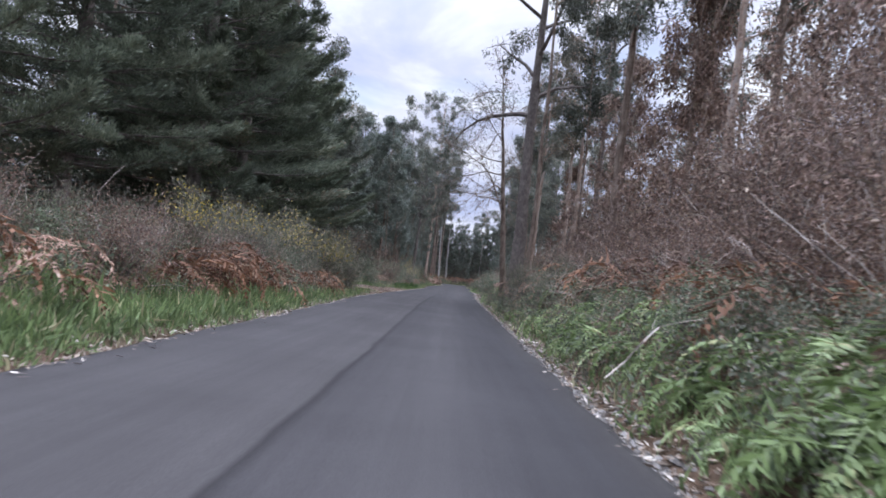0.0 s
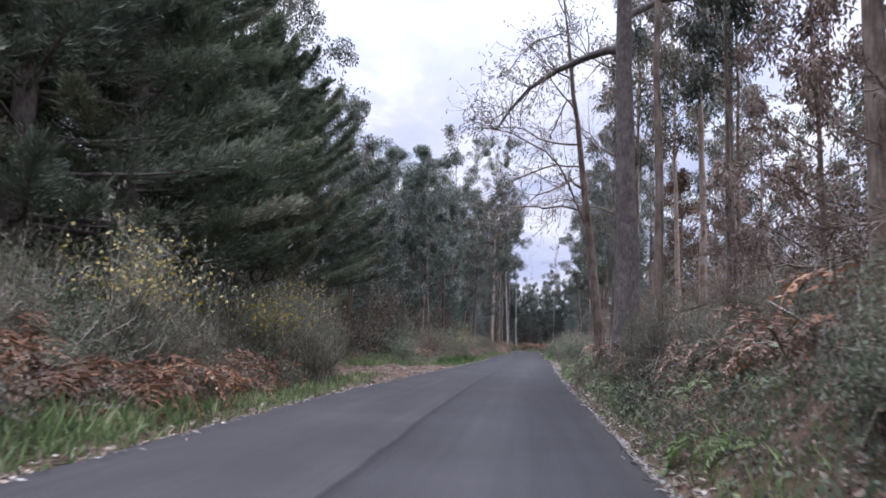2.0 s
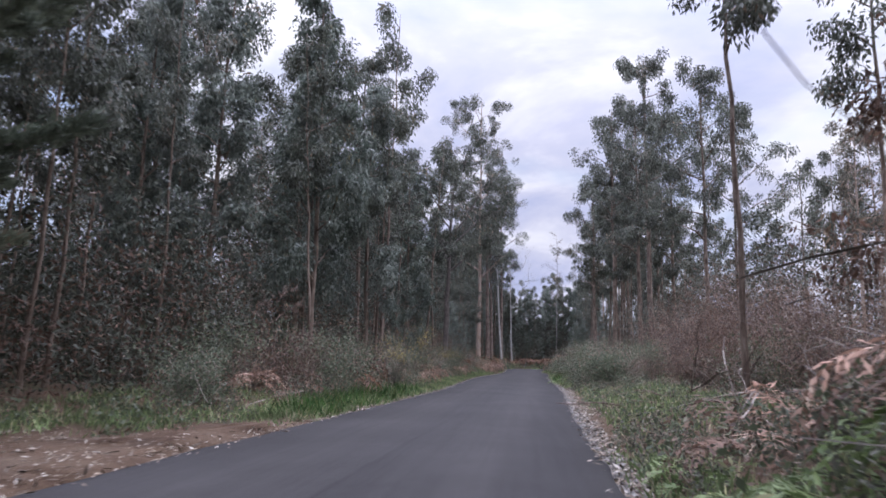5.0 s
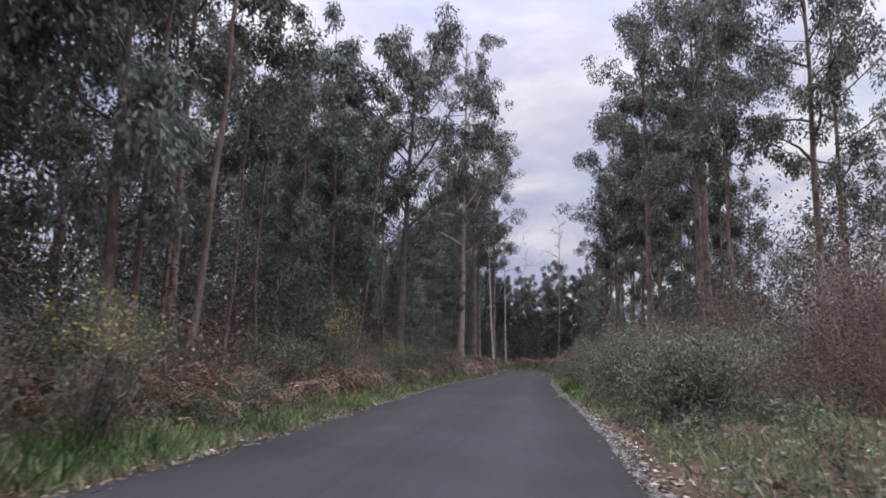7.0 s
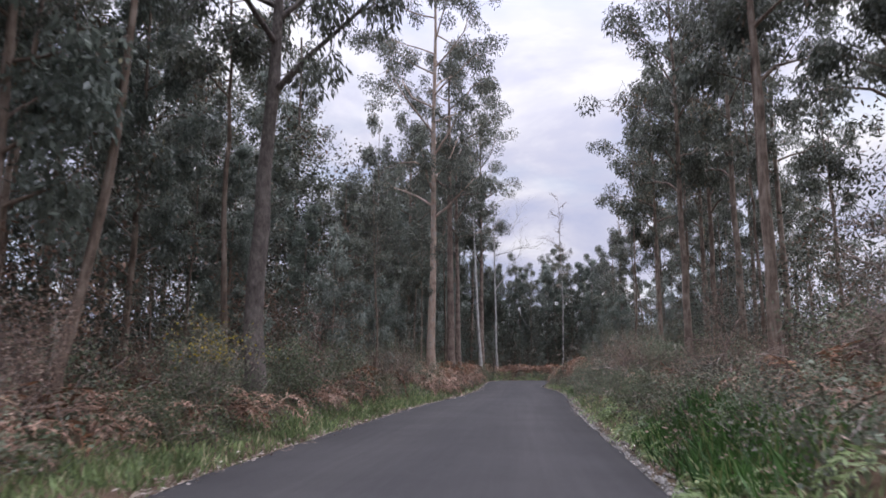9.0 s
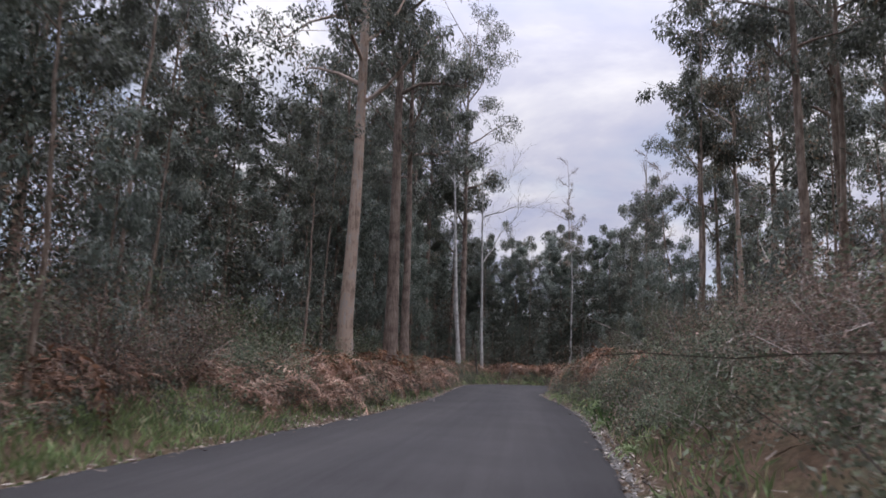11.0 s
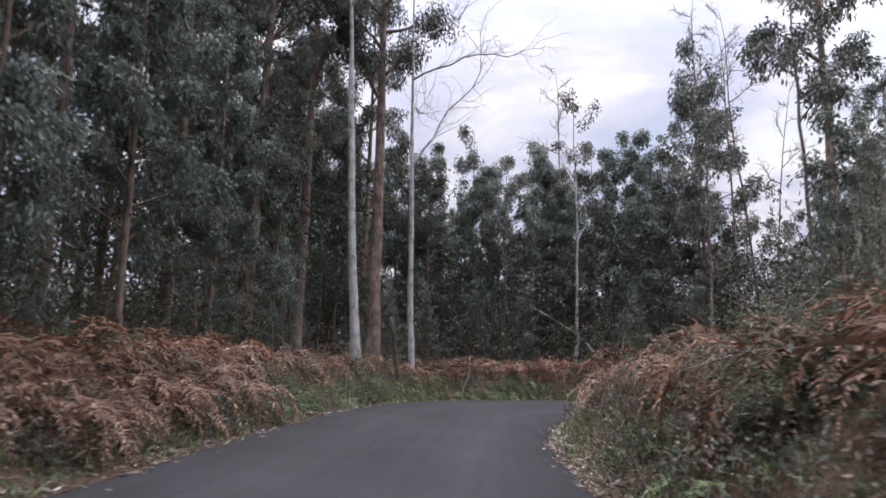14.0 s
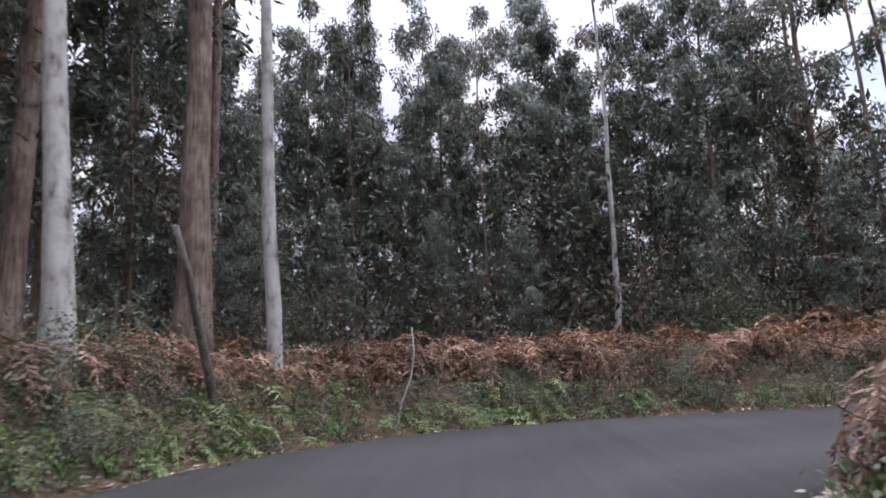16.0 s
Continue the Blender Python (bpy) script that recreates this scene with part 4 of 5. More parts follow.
# right of the lane
for x, y, s, kind in ((9.0, 99.4, 1.08, "wood"), (11.4, 95.6, 1.12, "brown"), (12.0, 111.8, 1.05, "wood"), (8.0, 105.5, 0.85, "wood"), (9.6, 90.0, 0.95, "wood"), (13.5, 87.0, 1.0, "wood"),
                      (8.6, 113.5, 0.72, "wood"), (14.5, 102.0, 1.1, "wood"), (17.5, 94.0, 1.0, "wood"), (13.0, 121.5, 1.0, "wood"), (16.0, 117.0, 1.1, "wood"), (13.8, 130.0, 1.05, "wood"), (17.0, 137.0, 1.05, "wood"), (14.5, 141.5, 0.95, "wood"), (11.8, 115.5, 0.95, "wood"), (11.0, 126.0, 0.8, "dry"),
                      (18.0, 128.0, 1.0, "wood"), (16.6, 154.1, 1.15, "brown"), (24.5, 142.0, 0.9, "wood"), (24.0, 163.0, 0.8, "wood"), (28.0, 166.0, 0.85, "wood"),
                      (22.0, 82.0, 0.75, "dry"), (18.0, 76.0, 0.7, "dry"), (24.0, 70.0, 0.8, "dry"),
                      (7.4, 42.0, 1.0, "dry"), (8.6, 25.0, 1.0, "dry"), (11.5, 30.0, 1.1, "dry"),
                      (12.5, 38.5, 1.1, "dry"), (7.6, 20.0, 0.95, "dry"), (9.8, 22.5, 1.0, "wood"), (17.0, 20.0, 1.1, "wood"), (13.0, 9.0, 1.0, "wood"), (11.0, 18.0, 1.0, "dry"), (15.0, 24.0, 1.1, "dry"), (8.3, 50.0, 1.0, "dry"),
                      (12.0, 54.0, 1.0, "dry"), (15.5, 60.0, 0.95, "dry"), (5.6, 46.5, 0.85, "dry"), (10.0, 12.0, 1.0, "dry"), (14.0, 14.0, 1.0, "dry"), (19.0, 42.0, 1.1, "dry"),
                      (6.3, 27.0, 1.1, "wood"), (6.8, 35.5, 1.0, "thin"), (8.2, 39.5, 1.1, "thin"), (5.0, 42.5, 0.9, "thin"), (6.0, 55.0, 0.9, "thin")):
    plant(kind, x, y, None, s)
for i in range(16):
    plant("thin", rr.uniform(9, 22), 84 + 4.6 * i + rr.uniform(-2, 2), None, rr.uniform(0.8, 1.2))
for x, y, s in ((7.8, 128.5, 0.7), (9.2, 133.0, 0.8), (8.8, 138.0, 0.7), (11.5, 140.0, 0.8), (8.0, 122.5, 0.65), (9.6, 117.5, 0.7)):
    plant("shrubby", x, y, None, s)
for x, y, s in ((8.0, 33.0, 0.9), (9.5, 28.5, 1.0), (7.6, 23.0, 0.85), (12.0, 24.0, 1.0), (10.0, 17.5, 0.95), (8.8, 52.0, 0.8), (8.5, 12.5, 0.9), (12.5, 56.0, 0.9)):
    plant("rusty", x, y, None, s)
# the wood goes on behind
for i in range(46):
    side = -1 if i % 2 else 1
    bx, by, bs = side * rr.uniform(19, 34) + (2 if side > 0 else 0), -12 + 4.1 * i + rr.uniform(-2, 2), rr.uniform(0.85, 1.15)
    if side < 0 or by > 72 or i % 4 == 0:
        plant("backwood", bx, by, None, bs)

# ---------------------------------------------------------------- undergrowth


def frond_leaves(r, ln, rise, pairs, sag, broad, fat, ruffle):
    """One arching frond along x: a stalk with two rows of tapering leaflets."""
    w = unit(np.array([1.0, 0.0, rise]))
    pts = [np.array([0.05, 0.0, -0.05])]
    for k in range(pairs + 4):
        w = unit(w + np.array([0, 0, -sag * (0.5 + k / pairs)]) + r.normal(size=3) * 0.04)
        pts.append(pts[-1] + w * ln / (pairs + 4))
    pts = np.array(pts)
    tg = unit(np.gradient(pts, axis=0))
    sd = unit(np.cross(tg, np.array([0, 0, 1.0])))
    k = np.arange(4, pairs + 4)
    t = (k - 4) / pairs
    out = []
    for s_ in (-1, 1):
        pl = ln * broad * (1 - t) ** 0.8 * r.uniform(0.75, 1.2, len(k)) + 0.02
        way = sd[k] * s_ + tg[k] * 0.45 + np.array([0, 0, -0.12]) + r.normal(size=(len(k), 3)) * ruffle
        out.append(leaves(r, pts[k], way, pl, ln / pairs * fat + 0.006, 0.25 + ruffle))
    out.append(np.stack([pts[:-1] - sd[:-1] * 0.006, pts[:-1] + sd[:-1] * 0.006, pts[1:] + sd[1:] * 0.005, pts[1:] - sd[1:] * 0.005], 1))
    return np.concatenate(out)


def fern_fronds(seed, fronds, reach, rise, pairs, sag, broad=0.24, fat=0.62, ruffle=0.1):
    """The fronds of a fern, and the turn of each."""
    r = np.random.default_rng(seed)
    made = []
    for i in range(fronds):
        v = frond_leaves(r, reach * r.uniform(0.75, 1.15), rise * r.uniform(0.7, 1.6), pairs, sag, broad, fat, ruffle)
        made.append((v, i * 2 * math.pi / fronds + r.uniform(-0.35, 0.35)))
    return made


def spin(v, x, y, z, turn, size, lean=(0.0, 0.0)):
    c, s = math.cos(turn), math.sin(turn)
    m = np.array([[c, -s, 0], [s, c, 0], [lean[0], lean[1], 1]]) * size
    return v @ m.T + np.array([x, y, z])


def bracken_frond(r, ln, rise, pairs, sag):
    """A withered frond along x: it arches over and its curled pinnae hang."""
    w = unit(np.array([1.0, 0.0, rise]))
    pts = [np.array([0.03, 0.0, -0.05])]
    for k in range(pairs + 6):
        w = unit(w + np.array([0, 0, -sag * (0.3 + 1.3 * k / pairs)]) + r.normal(size=3) * 0.05)
        pts.append(pts[-1] + w * ln / (pairs + 6))
    pts = np.array(pts)
    tg = unit(np.gradient(pts, axis=0))
    sd = unit(np.cross(tg, np.array([0, 0, 1.0])))
    k = np.repeat(np.arange(6, pairs + 6), 2)
    s_ = np.tile([-1.0, 1.0], pairs)[:, None]
    t = (k - 6) / pairs
    pl = (ln * 0.21 * np.minimum(1, 0.5 + 2.5 * t) * (1 - t) ** 0.7 + 0.015) * r.uniform(0.6, 1.15, len(k))
    way = unit(sd[k] * s_ + tg[k] * 0.55 + np.array([0, 0, -0.05]) + r.normal(size=(len(k), 3)) * 0.22)
    out = [leaves(r, pts[k], way, pl * 0.7, 0.026 + 0.014 * r.random(len(k)), 0.3)]
    bent = unit(way + np.array([0, 0, -0.35]) + r.normal(size=(len(k), 3)) * 0.28)
    out.append(leaves(r, pts[k] + way * (pl * 0.5)[:, None], bent, pl * 0.6, 0.020 + 0.012 * r.random(len(k)), 0.4))
    out.append(np.stack([pts[:-1] - sd[:-1] * 0.005, pts[:-1] + sd[:-1] * 0.005, pts[1:] + sd[1:] * 0.004, pts[1:] - sd[1:] * 0.004], 1))
    return np.concatenate(out)


def bracken_fronds(seed, fronds, reach, rise, pairs, sag):
    r = np.random.default_rng(seed)
    return [(bracken_frond(r, reach * r.uniform(0.7, 1.15), rise * r.uniform(0.6, 1.5), pairs, sag), i * 2 * math.pi / fronds + r.uniform(-0.4, 0.4)) for i in range(fronds)]


FERN_KINDS = [fern_fronds(100 + i, 8 + i % 3, 1.1 + 0.12 * (i % 3), 0.65 + 0.25 * (i % 2), 17, 0.15 + 0.05 * (i % 3), 0.2, 0.5, 0.14) for i in range(5)]
DEAD_KINDS = [bracken_fronds(120 + i, 8 + i % 3, 1.05 + 0.07 * i, 1.0 + 0.3 * (i % 3), 20, 0.13 + 0.03 * (i % 2)) for i in range(6)]


def whole_fern(kind):
    """A fern as one array, with the number of the frond that each leaflet belongs to."""
    return np.concatenate([spin(v, 0, 0, 0, a, 1.0) for v, a in kind]), np.concatenate([np.full(len(v), i) for i, (v, a) in enumerate(kind)])


FERNS = [whole_fern(kind) for kind in FERN_KINDS]
DEAD = [whole_fern(kind) for kind in DEAD_KINDS]
fern_made = {}


def fern_thing(name, kinds, i, mat, label, group, x, y, size):
    m = pose(x, y, ground_at(x, y) - 0.02, rr.uniform(-8, 8), rr.uniform(-8, 8), rr.uniform(0, 360))
    i %= len(kinds)
    if (name, i) not in fern_made:
        root = fern_made[name, i] = new(name)
        root.empty_display_size = 0.3
        for v, a in kinds[i]:
            part("frond", quads_mesh("frond", v), mat, root).matrix_basis = pose(0, 0, 0, 0, 0, math.degrees(a))
        root.matrix_basis = m @ Matrix.Scale(size, 4)
        return tagged(root, label, "fern", group)
    c = copy_thing(fern_made[name, i], m)
    c.matrix_basis = m @ Matrix.Scale(size, 4)
    return c


def spot(st, past, side):
    """A place so far past the edge of the road, at a station along it."""
    k = int(np.clip(np.searchsorted(STATION, st), 1, len(STATION) - 1))
    u = min(1.0, max(0.0, (st - STATION[k - 1]) / (STATION[k] - STATION[k - 1])))
    ax, sd_ = AXIS[k - 1] * (1 - u) + AXIS[k] * u, SIDE[k - 1] * (1 - u) + SIDE[k] * u
    d = side * (ax[2] + past)
    return ax[0] + sd_[0] * d, ax[1] + sd_[1] * d


fr = random.Random(77)
# dead bracken, singly, nearest the lane
for i in range(150):
    u = i / 150
    if u < 0.52:
        st, side = fr.uniform(112, 160), -1
        past = (1.5 if st > 138 else 0.95) + abs(fr.gauss(0, 1)) * 1.4
    elif u < 0.82:
        st, side = fr.uniform(114, 142), 1
        past = 1.35 + abs(fr.gauss(0, 1)) * 1.3
    elif u < 0.93:
        st, side = fr.uniform(4, 31), -1
        past = 1.6 + abs(fr.gauss(0, 1)) * 1.0
    else:
        st, side = fr.uniform(78, 104), -1
        past = 1.6 + abs(fr.gauss(0, 1)) * 1.0
    x, y = spot(st, past, side)
    fern_thing("dead_fern", DEAD_KINDS, i, LEAF_BRACKEN, "withered rust-brown bracken fern on the bank", "dead bracken", x, y, fr.uniform(0.75, 1.3))
# green ferns
GREEN_SPOTS = [(3, 16, 1, 84, 0.8, 0.9), (6, 15, 1, 16, 1.3, 0.6), (13, 24, 1, 14, 0.7, 0.8), (37, 48, 1, 24, 0.7, 0.9), (24, 36, 1, 9, 1.6, 0.9), (84, 100, 1, 14, 0.4, 0.5), (140, 160, -1, 60, 0.7, 0.5), (141, 151, -1, 36, 1.0, 0.7), (110, 130, 1, 8, 0.3, 0.4)]
for a, b, side, count, lo, sp in GREEN_SPOTS:
    for i in range(count):
        x, y = spot(fr.uniform(a, b), lo + abs(fr.gauss(0, 1)) * sp, side)
        fern_thing("fern", FERN_KINDS, i, LEAF_FERN, "fresh green fern growing on the bank", "green ferns", x, y, fr.uniform(0.55, 1.05))


def thicket(name, arrays, mat, spans, size, label, category):
    """Undergrowth beyond counting, as one mesh: spans of (from, to, side, count, nearest, spread)."""
    r = np.random.default_rng(len(spans) * 31 + len(name))
    out, tones = [], []
    for a, b, side, count, lo, sp in spans:
        for i in range(count):
            x, y = spot(r.uniform(a, b), lo + abs(r.normal()) * sp, side)
            s, past, sd_ = beside(x, y)
            if past[0] < 0.35:
                continue
            v, which = arrays[int(r.integers(len(arrays)))]
            tones.append(r.random(16)[which])
            out.append(spin(v, x, y, ground_at(x, y) - 0.03, r.uniform(0, 6.28), r.uniform(*size), r.normal(size=2) * 0.12))
    return tagged(part(name, quads_mesh(name, np.concatenate(out), np.concatenate(tones)), mat), label, category, kind="stuff")


thicket("bracken_undergrowth", DEAD, LEAF_BRACKEN, [(110, 140, -1, 230, 0.95, 1.7), (138, 163, -1, 380, 1.75, 1.3), (104, 116, 1, 26, 2.4, 1.2), (114, 138, 1, 165, 1.5, 1.4), (138, 158, 1, 125, 1.5, 1.1), (147, 158, 1, 40, 1.1, 0.8), (3, 32, -1, 60, 1.8, 1.2), (56, 110, -1, 160, 1.7, 1.7), (78, 106, 1, 90, 2.2, 1.3), (6, 50, 1, 80, 1.5, 1.6)],
        (0.8, 1.3), "rust-brown withered bracken covering the banks", "undergrowth")

thicket("tall_bracken", DEAD, LEAF_BRACKEN, [(3, 18, -1, 20, 1.9, 0.9), (18, 31, -1, 32, 1.5, 0.8), (115, 135, 1, 56, 1.9, 1.0), (135, 141, 1, 8, 2.2, 0.8), (116, 140, -1, 40, 2.0, 1.2), (139, 162, -1, 90, 2.3, 1.2), (145, 157, 1, 10, 2.2, 0.8), (80, 104, 1, 10, 2.8, 0.8), (62, 108, -1, 30, 2.2, 1.0), (122, 136, 1, 26, 2.5, 0.9), (8, 26, 1, 40, 2.2, 1.0)],
        (1.35, 1.85), "tall withered bracken leaning over the banks", "undergrowth")
thicket("fern_undergrowth", FERNS, LEAF_FERN, [(2, 14, 1, 60, 0.6, 0.9), (14, 50, 1, 60, 0.5, 0.8), (84, 102, 1, 40, 0.4, 0.5), (140, 163, -1, 130, 0.5, 0.6), (108, 134, 1, 22, 0.3, 0.4)],
        (0.35, 0.75), "green ferns low on the banks", "undergrowth")


def clumps(name, mat, places, each, size, leaf, label, category, seed):
    """Loose foliage beyond counting, as one mesh: clumps of leaves round the places given."""
    r = np.random.default_rng(seed)
    c = np.asarray(places, float)
    k = np.repeat(np.arange(len(c)), each)
    sz = r.uniform(size[0], size[1], len(c))[k]
    at = c[k] + np.clip(r.normal(size=(len(k), 3)), -1.35, 1.35) * sz[:, None] * np.array([0.6, 0.6, 0.72])
    at[:, 2] = np.maximum(at[:, 2], height(at[:, 0], at[:, 1]) + 0.05)
    way = r.normal(size=(len(k), 3)) + np.array([0, 0, -0.5])
    v = leaves(r, at, way, leaf[0] * r.uniform(0.6, 1.3, len(k)), leaf[1] * r.uniform(0.7, 1.3, len(k)))
    return tagged(part(name, quads_mesh(name, v, r.random(len(c))[k]), mat), label, category, kind="stuff")


def scatter(seed, spans):
    """Places over the ground: spans of (from, to, side, count, nearest, farthest, highest)."""
    r = np.random.default_rng(seed)
    out = []
    for a, b, side, count, lo, hi, top in spans:
        for _ in range(count):
            x, y = spot(r.uniform(a, b), r.uniform(lo, hi), side)
            if beside(x, y)[1][0] > lo * 0.8:
                out.append((x, y, ground_at(x, y) + top * r.random() ** 1.4))
    return out


clumps("understorey", LEAF_SCRUB_SHADED, scatter(3, [(33, 58, -1, 150, 9.5, 18, 3.5), (52, 84, -1, 260, 4.2, 9, 6.5), (84, 112, -1, 190, 4.5, 14, 5.5), (112, 146, -1, 240, 4.0, 14, 6.0), (142, 162, -1, 420, 4.5, 14, 5.0), (32, 54, -1, 130, 10, 17, 6.0), (78, 150, 1, 260, 5.5, 15, 5.0), (-10, 34, -1, 120, 8.0, 14, 2.6)]),
       120, (0.6, 1.1), (0.18, 0.055), "dark green scrub under the trees", "undergrowth", 61)
clumps("dry_understorey", LEAF_BROWN, scatter(4, [(-6, 56, 1, 210, 6.0, 16, 5.5), (54, 100, 1, 130, 7.0, 16, 4.0), (52, 112, -1, 200, 3.2, 9, 3.2)]),
       110, (0.6, 1.1), (0.15, 0.05), "reddish brown scrub under the trees", "undergrowth", 62)
clumps("wood_interior", LEAF_SCRUB_SHADED, scatter(5, [(30, 58, -1, 420, 10, 26, 12.0), (50, 77, -1, 450, 8, 24, 17.0), (77, 91, -1, 230, 8, 24, 6.5), (91, 112, -1, 330, 8, 24, 16.0), (106, 136, -1, 560, 7, 24, 14.0), (132, 160, -1, 380, 5.5, 22, 8.5), (154, 176, -1, 300, 5.5, 16, 7.0), (76, 150, 1, 330, 11, 26, 10.5), (-10, 50, 1, 80, 14, 28, 4.5)]),
       115, (0.9, 1.7), (0.30, 0.105), "dark grey-green foliage deep in the wood", "woods", 65)
cover_r = np.random.default_rng(66)
cv = []
for a_, b_, side_, count_, lo_, hi_, mat_ in ((-2, 50, 1, 260, 0.45, 3.6, 0), (50, 70, 1, 40, 0.7, 4.5, 0), (70, 110, 1, 180, 0.7, 4.5, 0), (108, 158, 1, 260, 0.45, 3.4, 0), (-2, 34, -1, 240, 1.3, 4.0, 0), (50, 112, -1, 330, 1.3, 5.0, 0), (110, 160, -1, 330, 0.5, 4.5, 0)):
    cv += [(x_, y_, ground_at(x_, y_) + 0.08) for x_, y_ in (spot(cover_r.uniform(a_, b_), cover_r.uniform(lo_, hi_), side_) for _ in range(count_)) if beside(x_, y_)[1][0] > 0.4]
clumps("ground_cover", LEAF_BRAMBLE, cv, 52, (0.25, 0.5), (0.10, 0.045), "low dull green creepers covering the soil", "undergrowth", 67)
clumps("bank_herbs", LEAF_HERB, scatter(7, [(-2, 36, 1, 330, 0.35, 2.4, 0.45), (20, 40, 1, 260, 0.4, 2.8, 0.4), (36, 52, 1, 110, 0.35, 2.4, 0.3), (52, 70, 1, 50, 0.6, 4.0, 0.2), (70, 80, 1, 70, 0.6, 4.0, 0.4), (78, 112, 1, 300, 0.5, 3.4, 0.6), (110, 136, 1, 360, 0.4, 2.0, 0.6), (136, 158, 1, 120, 0.75, 2.2, 0.45), (20, 34, -1, 150, 0.7, 2.2, 0.6), (52, 112, -1, 300, 1.0, 3.0, 0.5), (136, 166, -1, 700, 0.25, 1.6, 0.4), (108, 136, -1, 130, 0.4, 1.3, 0.35)]),
       95, (0.16, 0.34), (0.062, 0.026), "dull green and brown herbs low on the banks", "undergrowth", 68)
far = []
fw = np.random.default_rng(63)
for i in range(2300):
    u = fw.random()
    if u < 0.36:
        x, y = -fw.uniform(22, 48), fw.uniform(-50, 215)
        far.append((x, y, 0.3 + (11 if y < 125 else 5.5) * fw.random() ** 1.3))
    elif u < 0.7:
        x, y = fw.uniform(24, 55), fw.uniform(-50, 215)
        if beside(x, y)[1][0] > 6:
            far.append((x, y, 0.3 + (10 if y > 80 else 4) * fw.random() ** 1.3))
    elif u < 0.93:
        far.append((fw.uniform(-40, 50), fw.uniform(172, 205), 0.3 + 9 * fw.random() ** 1.4))
    else:
        # unseen clumps behind the start, added to shut out light from there
        far.append((fw.uniform(-45, 45), fw.uniform(-70, -42), 0.3 + 11 * fw.random()))
for i in range(800):
    far.append((fw.uniform(-30, 40), fw.uniform(175, 190), 0.3 + 6.5 * fw.random()))
for i in range(300):
    far.append((-fw.uniform(19, 27), fw.uniform(22, 78), 0.3 + 6.0 * fw.random()))
for i in range(900):
    a_ = fw.uniform(46, 95)
    far.append((a_ if i % 2 else -a_, fw.uniform(-60, 240), 0.3 + (4 if i % 2 else 8) * fw.random()))
clumps("far_woods", LEAF_SCRUB_SHADED, far, 90, (1.2, 2.2), (0.44, 0.19), "dark green woods closing the view, with unseen clumps behind the start", "woods", 64)


def bush_leaves(seed, tall, wide, stems, count, leaf, upright=0.5, clump=0.16):
    """Leaves along the arching stems of a bush, and the stems."""
    r = np.random.default_rng(seed)
    rods, ends = [], []
    for i in range(stems):
        a = r.uniform(0, 6.28)
        lean = r.uniform(0.1, 1.0)
        pts = wander(r, (r.normal() * wide * 0.2, r.normal() * wide * 0.2, -0.05), (math.cos(a) * lean, math.sin(a) * lean, 0.6 + upright), tall * r.uniform(0.7, 1.1), 7, 0.13, -0.05 * (1 - upright))
        pts[:, :2] *= wide / tall * 1.25
        rods.append((pts[::2], np.linspace(0.016, 0.005, 4), 3))
        for k in range(2, 8):
            for twig in range(2):
                q = wander(r, pts[k], r.normal(size=3) + np.array([0, 0, 0.5 + upright]), tall * r.uniform(0.10, 0.24), 3, 0.2)
                if twig and k % 2:
                    rods.append((q[::3], np.array([0.007, 0.003]), 3))
                ends += [q[-1], q[2], pts[k]]
    ends = np.array(ends)
    pick = r.integers(0, len(ends), count)
    at = ends[pick] + r.normal(size=(count, 3)) * clump
    at[:, 2] = np.maximum(at[:, 2], 0.03)
    way = r.normal(size=(count, 3)) * (1.0 - 0.6 * upright) + np.array([0, 0, 0.15 + 1.1 * upright])
    return leaves(r, at, way, leaf[0] * r.uniform(0.6, 1.3, count), leaf[1] * r.uniform(0.7, 1.3, count)), rods, ends, r.random(len(ends))[pick]


def bush(name, seed, tall, wide, stems, count, leaf, mat, label, group, upright=0.5, clump=0.16, flowers=0):
    v, rods, ends, tone = bush_leaves(seed, tall, wide, stems, count, leaf, upright, clump)
    root = empty(name, 0, 0, 0)
    tagged(part("stemwork", tubes_mesh("stemwork", rods), TWIG, root), kind="stuff")
    part("foliage", quads_mesh("foliage", v, tone), mat, root)
    if flowers:
        r = np.random.default_rng(seed + 1)
        top = ends[ends[:, 2] > np.quantile(ends[:, 2], 0.55)]
        at = top[r.integers(0, len(top), flowers)] + r.normal(size=(flowers, 3)) * clump * 0.8
        part("blossom", quads_mesh("blossom", leaves(r, at, r.normal(size=(flowers, 3)), 0.065, 0.05)), FLOWER, root, "small yellow blossom")
    return tagged(root, label, "shrub", group)


